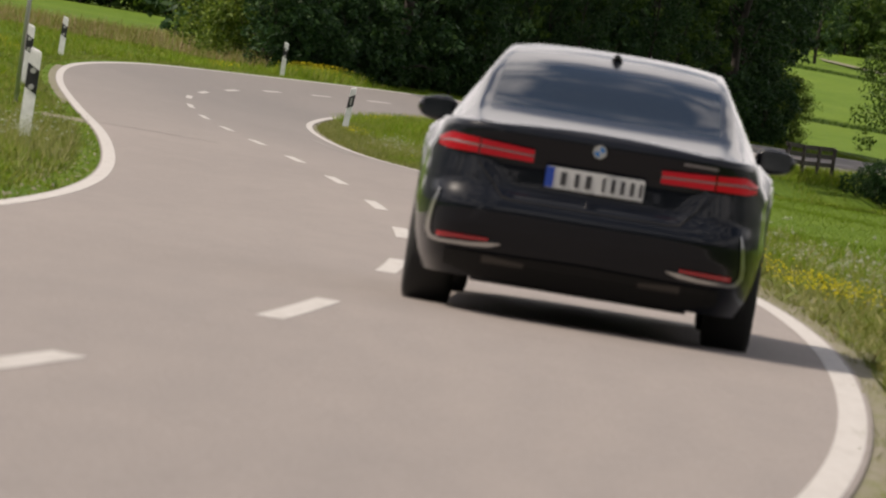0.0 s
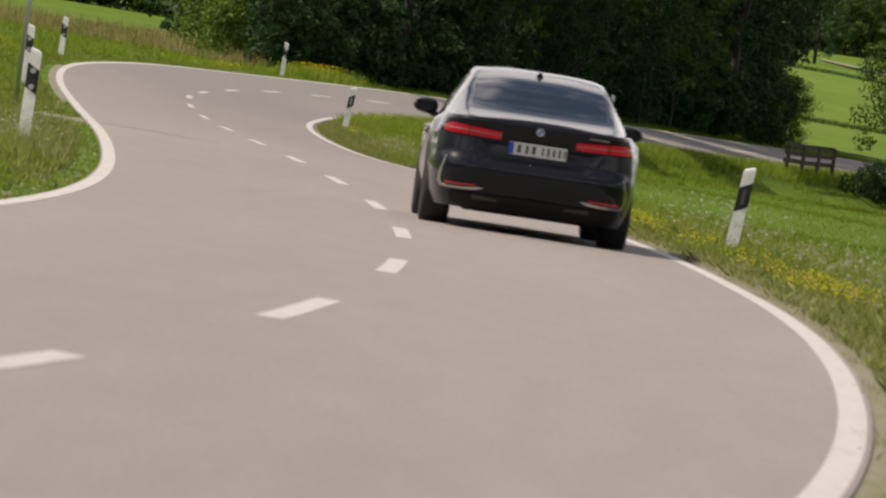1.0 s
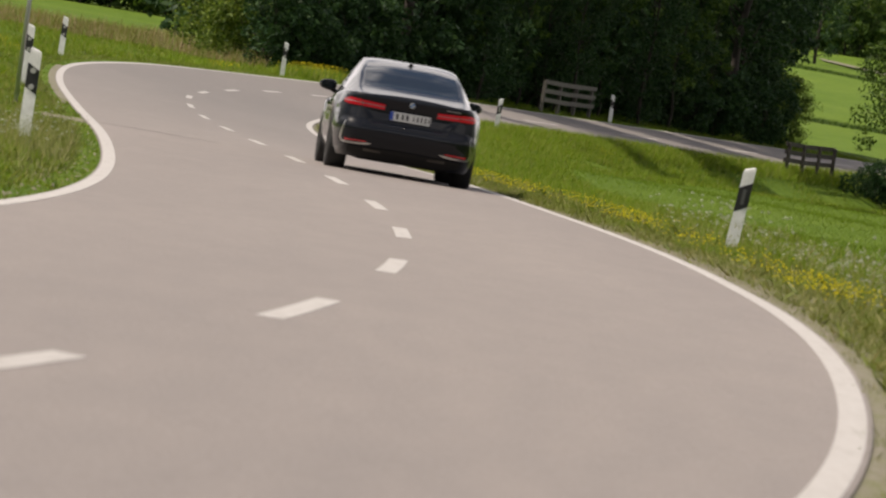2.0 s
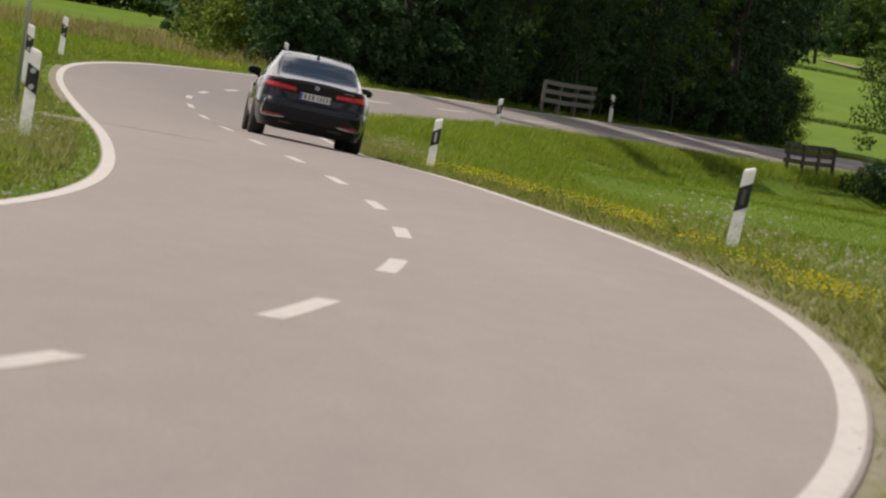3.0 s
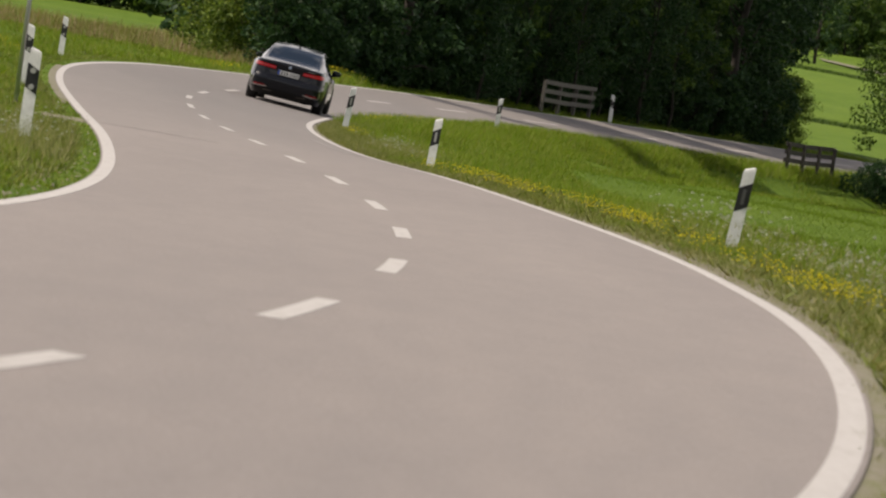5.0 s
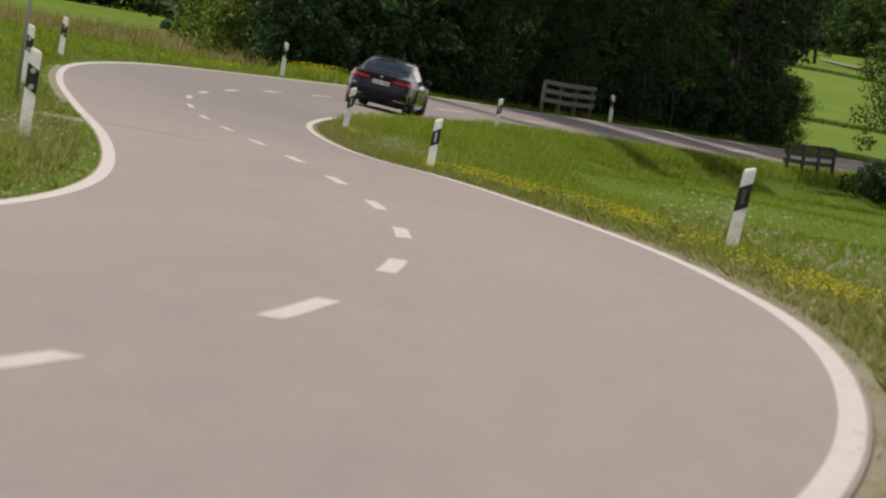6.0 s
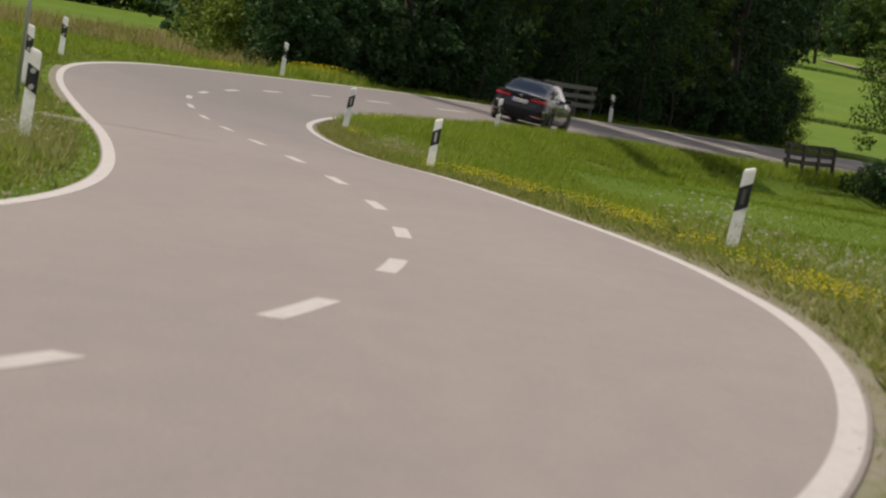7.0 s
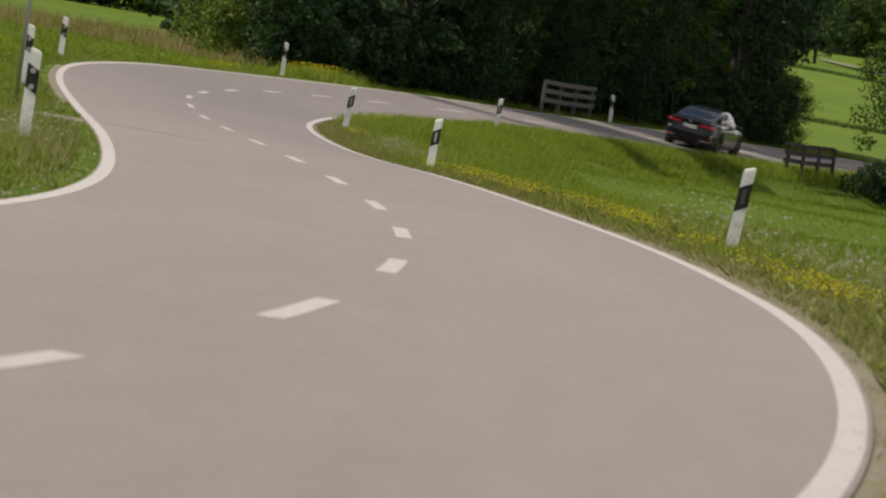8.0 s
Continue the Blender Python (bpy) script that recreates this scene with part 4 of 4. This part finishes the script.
def build_cabin(car):
    top = spline(TOP_Y, TOP_Z)
    ys = np.arange(-0.98, 2.951, 0.06)
    prof = np.linspace(0, 1, 23)
    grid = []
    for y in ys:
        zt = float(top(y))
        wb = float(np.interp(y, [-1, -0.5, 0.2, 1.5, 2.4, 3.0], [0.72, 0.785, 0.845, 0.855, 0.83, 0.75]))
        zb = float(shoulder_z(y)) - 0.03
        h = max(zt - zb, 0.02)
        wr = wb - 0.09 - 0.36 * max(0.0, h - 0.05)
        zr = zb + h * 0.935
        row = []
        for p in prof:
            if p < 0.45:                      # side
                k = p / 0.45
                row.append((wb + (wr - wb) * (k ** 1.25), zb + (zr - zb) * k))
            else:                             # roof
                k = (p - 0.45) / 0.55
                row.append((wr * (1 - k), zr + (zt - zr) * (1 - (1 - k) ** 3.0)))
        grid.append((y, zt, row))
    sets = {}

    def kind(i, j):
        y, p = (ys[i] + ys[i + 1]) / 2, (prof[j] + prof[j + 1]) / 2
        if p > 0.51 and -0.42 < y < 0.45:
            return "rear_window"
        if p > 0.49 and 2.03 < y < 2.80:
            return "windscreen"
        zt = grid[i][1]
        if 0.09 < p < 0.36 and -0.12 < y < 2.45 and not 1.05 < y < 1.12:
            return "side_window"
        return "roof"
    for side in (-1, 1):
        for i in range(len(ys) - 1):
            for j in range(len(prof) - 1):
                name = kind(i, j)
                key = (name, side if name == "side_window" else 0)
                quad = [(side * grid[a][2][b][0], grid[a][0], grid[a][2][b][1]) for a, b in ((i, j), (i + 1, j), (i + 1, j + 1), (i, j + 1))]
                sets.setdefault(key, []).append(quad if side > 0 else quad[::-1])
    for (name, side), quads in sets.items():
        bm = bmesh.new()
        for q in quads:
            vs = [bm.verts.new(v) for v in q]
            bm.faces.new(vs)
        bmesh.ops.remove_doubles(bm, verts=bm.verts, dist=0.0008)
        part(name, bm, CARPAINT if name == "roof" else GLASS, car, "" if name == "roof" else "dark tinted glass", smooth=True)
    fin = bmesh.new()
    tube(fin, [(0, 0.86, 1.42), (0, 0.81, 1.455), (0, 0.78, 1.470)], [0.042, 0.026, 0.012], 10)
    part("antenna_fin", fin, GLOSSBLACK, car, "black roof antenna fin", smooth=True)


def build_wheel(car, x, y):
    wheel = new("wheel")
    wheel.parent = car
    wheel.location = (x, y, 0.355)
    turn = Matrix.Rotation(radians(90), 4, "Y")
    bm = bmesh.new()
    prof = [(0.235, -0.115), (0.30, -0.132), (0.340, -0.120), (0.355, -0.085), (0.356, 0.0), (0.355, 0.085), (0.340, 0.120), (0.30, 0.132), (0.235, 0.115)]
    seg = 40
    rings = [[bm.verts.new((w, r * math.cos(a), r * math.sin(a))) for r, w in prof] for a in (2 * math.pi * k / seg for k in range(seg))]
    for k in range(seg):
        for j in range(len(prof) - 1):
            bm.faces.new((rings[k][j], rings[k][j + 1], rings[(k + 1) % seg][j + 1], rings[(k + 1) % seg][j]))
        bm.faces.new((rings[k][-1], rings[k][0], rings[(k + 1) % seg][0], rings[(k + 1) % seg][-1]))
    part("tyre", bm, TYRE, wheel, "black rubber tyre", smooth=True)
    bm = bmesh.new()
    s = math.copysign(1, x)
    bmesh.ops.create_cone(bm, cap_ends=True, segments=32, radius1=0.238, radius2=0.238, depth=0.10, matrix=Matrix.Translation((s * 0.01, 0, 0)) @ turn)
    for k in range(5):
        for off in (-9, 9):
            r = Matrix.Rotation(radians(72 * k + off), 4, "X")
            box(bm, *(r @ Vector((s * 0.085, 0, 0.13))), 0.03, 0.035, 0.21, 0.006, r)
    bmesh.ops.create_cone(bm, cap_ends=True, segments=20, radius1=0.05, radius2=0.045, depth=0.06, matrix=Matrix.Translation((s * 0.08, 0, 0)) @ turn)
    part("rim", bm, RIM, wheel, "grey alloy rim with five double spokes")
    return wheel


def build_tail_light(car, side):
    lamp = rear_patch("tail_light", *sorted((side * 0.33, side * 0.845)), line((0.33, 0.838), (0.60, 0.843), (0.79, 0.845), (0.845, 0.862)),
                      line((0.33, 0.906), (0.60, 0.921), (0.78, 0.936), (0.845, 0.900)), LAMPSMOKE, car, "smoked red tail light housing", 0.010, 0.03, 20)
    for name, a, b, mat in (("light_strip", 0.02, 0.42, LAMPRED), ("light_bar", 0.44, 0.58, LAMPBAR), ("light_strip", 0.60, 0.98, LAMPRED)):
        lo, hi = line((0.33, 0.838), (0.60, 0.843), (0.79, 0.845), (0.845, 0.862)), line((0.33, 0.906), (0.60, 0.921), (0.78, 0.936), (0.845, 0.900))
        for x0, x1 in ((0.335, 0.615), (0.625, 0.840)):
            rear_patch(name, *sorted((side * x0, side * x1)), lambda x, a=a: lo(x) + (hi(x) - lo(x)) * a, lambda x, b=b: lo(x) + (hi(x) - lo(x)) * b, mat, lamp, "", 0.018, 0.0, 10)


def build_mirror(car, side):
    bm = bmesh.new()
    bmesh.ops.create_uvsphere(bm, u_segments=20, v_segments=12, radius=1)
    for v in bm.verts:
        y = v.co.y
        v.co = Vector((side * 0.955 + math.copysign(abs(v.co.x) ** 0.85, v.co.x) * 0.115, 2.02 + y * (0.10 if y > 0 else 0.045), 1.035 + math.copysign(abs(v.co.z) ** 0.85, v.co.z) * (0.072 - 0.012 * side * v.co.x)))
    mirror = part("door_mirror", bm, GLOSSBLACK, car, "gloss black door mirror", smooth=True)
    bm = box(bmesh.new(), side * 0.96, 1.972, 1.035, 0.165, 0.012, 0.10, 0.005)
    part("mirror_glass", bm, GLASS, mirror)
    part("mirror_arm", tube(bmesh.new(), [(side * 0.82, 2.08, 0.95), (side * 0.91, 2.03, 0.985)], [0.035, 0.028], 8), GLOSSBLACK, mirror, smooth=True)


def build_car():
    car = thing("car", Matrix(), "black-blue four-door sedan driving along the country road", "car")
    body = build_body(car)
    build_cabin(car)
    for side in (-1, 1):
        build_tail_light(car, side), build_mirror(car, side)
        # upright and level satin trims, reflector
        rear_band("bumper_trim", side, [(0.792, 0.635), (0.812, 0.56), (0.826, 0.47), (0.826, 0.415), (0.805, 0.378), (0.765, 0.366), (0.60, 0.370), (0.50, 0.380), (0.435, 0.392)],
                  [0.004, 0.009, 0.012, 0.013, 0.012, 0.010, 0.012, 0.014, 0.004], SATIN, body, "satin silver bumper trim")
        rear_patch("rear_reflector", *sorted((side * 0.50, side * 0.775)), line((0.50, 0.398), (0.80, 0.386)), line((0.50, 0.416), (0.80, 0.412)), REDREF, body, "narrow red rear reflector", 0.012, 0.02)
        bm = tube(bmesh.new(), [(side * 0.935, 0.35, 0.90), (side * 0.945, 1.4, 0.87), (side * 0.935, 2.4, 0.85)], [0.006, 0.008, 0.006], 6)
        part("door_crease", bm, GLOSSBLACK, body)
        for y in (0.62, 1.62):
            part("door_handle", box(bmesh.new(), side * 0.935, y, 0.80, 0.02, 0.2, 0.03, 0.006), CARPAINT, body)
    rear_patch("diffuser", -0.72, 0.72, line((0, 0.20), (0.5, 0.205), (0.72, 0.25)), line((0, 0.345), (0.45, 0.335), (0.72, 0.33)), MATTBLACK, body, "matt black lower diffuser", 0.012, 0.04, 24)
    for side in (-1, 1):
        rear_patch("diffuser_insert", *sorted((side * 0.30, side * 0.52)), line((0.3, 0.285), (0.52, 0.285)), line((0.3, 0.312), (0.52, 0.325)), INSERT, body, "dull metal insert in the diffuser", 0.014, 0.0)
    rear_patch("lid_gap", -0.62, 0.62, line((0, 0.628), (0.46, 0.628), (0.62, 0.80)), line((0, 0.634), (0.455, 0.634), (0.62, 0.812)), MATTBLACK, body, "", 0.002, 0.01, 24, 1)
    bm = box(bmesh.new(), 0, rear_y(0, 0.76) - 0.022, 0.782, 0.515, 0.012, 0.112, 0.004)
    plate = part("number_plate", bm, PLATEWHITE, body, "white number plate with a blue band")
    yp = rear_y(0, 0.76) - 0.030
    part("plate_band", box(bmesh.new(), -0.238, yp, 0.782, 0.044, 0.003, 0.104), PLATEBLUE, plate, "blue end band")
    for x, w in ((-0.165, 0.062), (-0.095, 0.05), (-0.035, 0.062), (0.045, 0.03), (0.095, 0.042), (0.145, 0.042), (0.195, 0.042), (0.24, 0.028)):
        part("plate_bar", box(bmesh.new(), x, yp, 0.782, w * 0.5, 0.003, 0.07), INK, plate)
    bm = bmesh.new()
    face = Matrix.Translation((0, rear_y(0, 0.948) - 0.012, 0.948)) @ Matrix.Rotation(radians(90), 4, "X")
    bmesh.ops.create_cone(bm, cap_ends=True, segments=28, radius1=0.036, radius2=0.036, depth=0.012, matrix=face)
    badge = part("badge", bm, SATIN, body, "round badge, plain blue and white quarters")
    for k, mat in enumerate((ROUNDELBLUE, BADGEWHITE, ROUNDELBLUE, BADGEWHITE)):
        bm = bmesh.new()
        vs = [bm.verts.new((0, 0, 0))] + [bm.verts.new((0.028 * math.cos(a), 0.028 * math.sin(a), 0)) for a in (math.pi / 2 * (k + j / 6) for j in range(7))]
        bm.faces.new(vs)
        bmesh.ops.transform(bm, matrix=face @ Matrix.Translation((0, 0, 0.009)), verts=bm.verts)
        part("badge_quarter", bm, mat, badge)
    rear_patch("model_badge", 0.44, 0.62, line((0, 0.948)), line((0, 0.962)), RIM, body, "small silver badge bar", 0.012, 0.0, 4, 1)
    wheels = [build_wheel(car, x, y) for x, y in ((-0.805, 0.0), (0.805, 0.0), (-0.795, 2.995), (0.795, 2.995))]
    return car, wheels


def motions(car, wheels):
    """The car follows its lane at a steady hundred kilometres an hour; the wheels turn with it
    (their spokes repeat every 72 degrees, two repeats a frame are left out)."""
    ts = [k * 0.25 for k in range(33)]
    keys = [(0.0, 29.3, 1.17, 0.1), (0.5, 42.1, 1.19, 0.3), (1.0, 55.9, 1.21, 0.3), (1.5, 69.6, 1.22, 0.3), (2.8, 105.6, 1.37, 0.2), (3.5, 124.7, 1.40, -0.2), (4.0, 138.5, 1.42, -0.4),
            (4.5, 152.4, 1.40, -0.4), (6.0, 193.6, 1.43, -0.5), (6.5, 207.4, 1.38, -1.6), (7.0, 220.8, 1.15, -3.0), (8.0, 242.9, 0.96, -4.0)]     # time, way, lane, drift in degrees
    way, lane, drift = (spline([k[0] for k in keys], [k[n] for k in keys]) for n in (1, 2, 3))
    rows = []
    for t in ts:
        y, o = at_way(float(way(t))), float(lane(t))
        c, tan, r = road_frame(y)
        p = road_point(y, o)
        c2, tan2, r2 = road_frame(y + 3.0)
        fwd = Vector(c2 + r2 * o - p).normalized()
        rt = Vector(r).normalized()
        fwd = (fwd + rt * math.tan(radians(float(drift(t))))).normalized()
        up = rt.cross(fwd).normalized()
        rt = fwd.cross(up)
        m = Matrix((rt, fwd, up)).transposed().to_4x4()
        m.translation = Vector(p) + Vector((0, 0, -0.018))
        rows.append((t, m))
    walk(car, rows)
    for wheel in wheels:
        walk(wheel, [(t, Matrix.Translation(wheel.location) @ Matrix.Rotation(radians(-90 * t), 4, "X")) for t in ts])


build_ground()
build_road()
build_posts()
build_sign_pole()
build_railing("timber_railing", 249.0, 254.4, -3.88, 3, 1.12, RAIL, "weathered grey timber railing with board rails")
build_railing("timber_railing", 254.2, 259.9, 3.45, 3, 1.04, DARKRAIL, "dark weathered timber railing over the culvert", 1)
build_hill_path()
build_stones()
build_trees()
build_grass()
build_flowers()
car, wheels = build_car()

motions(car, wheels)
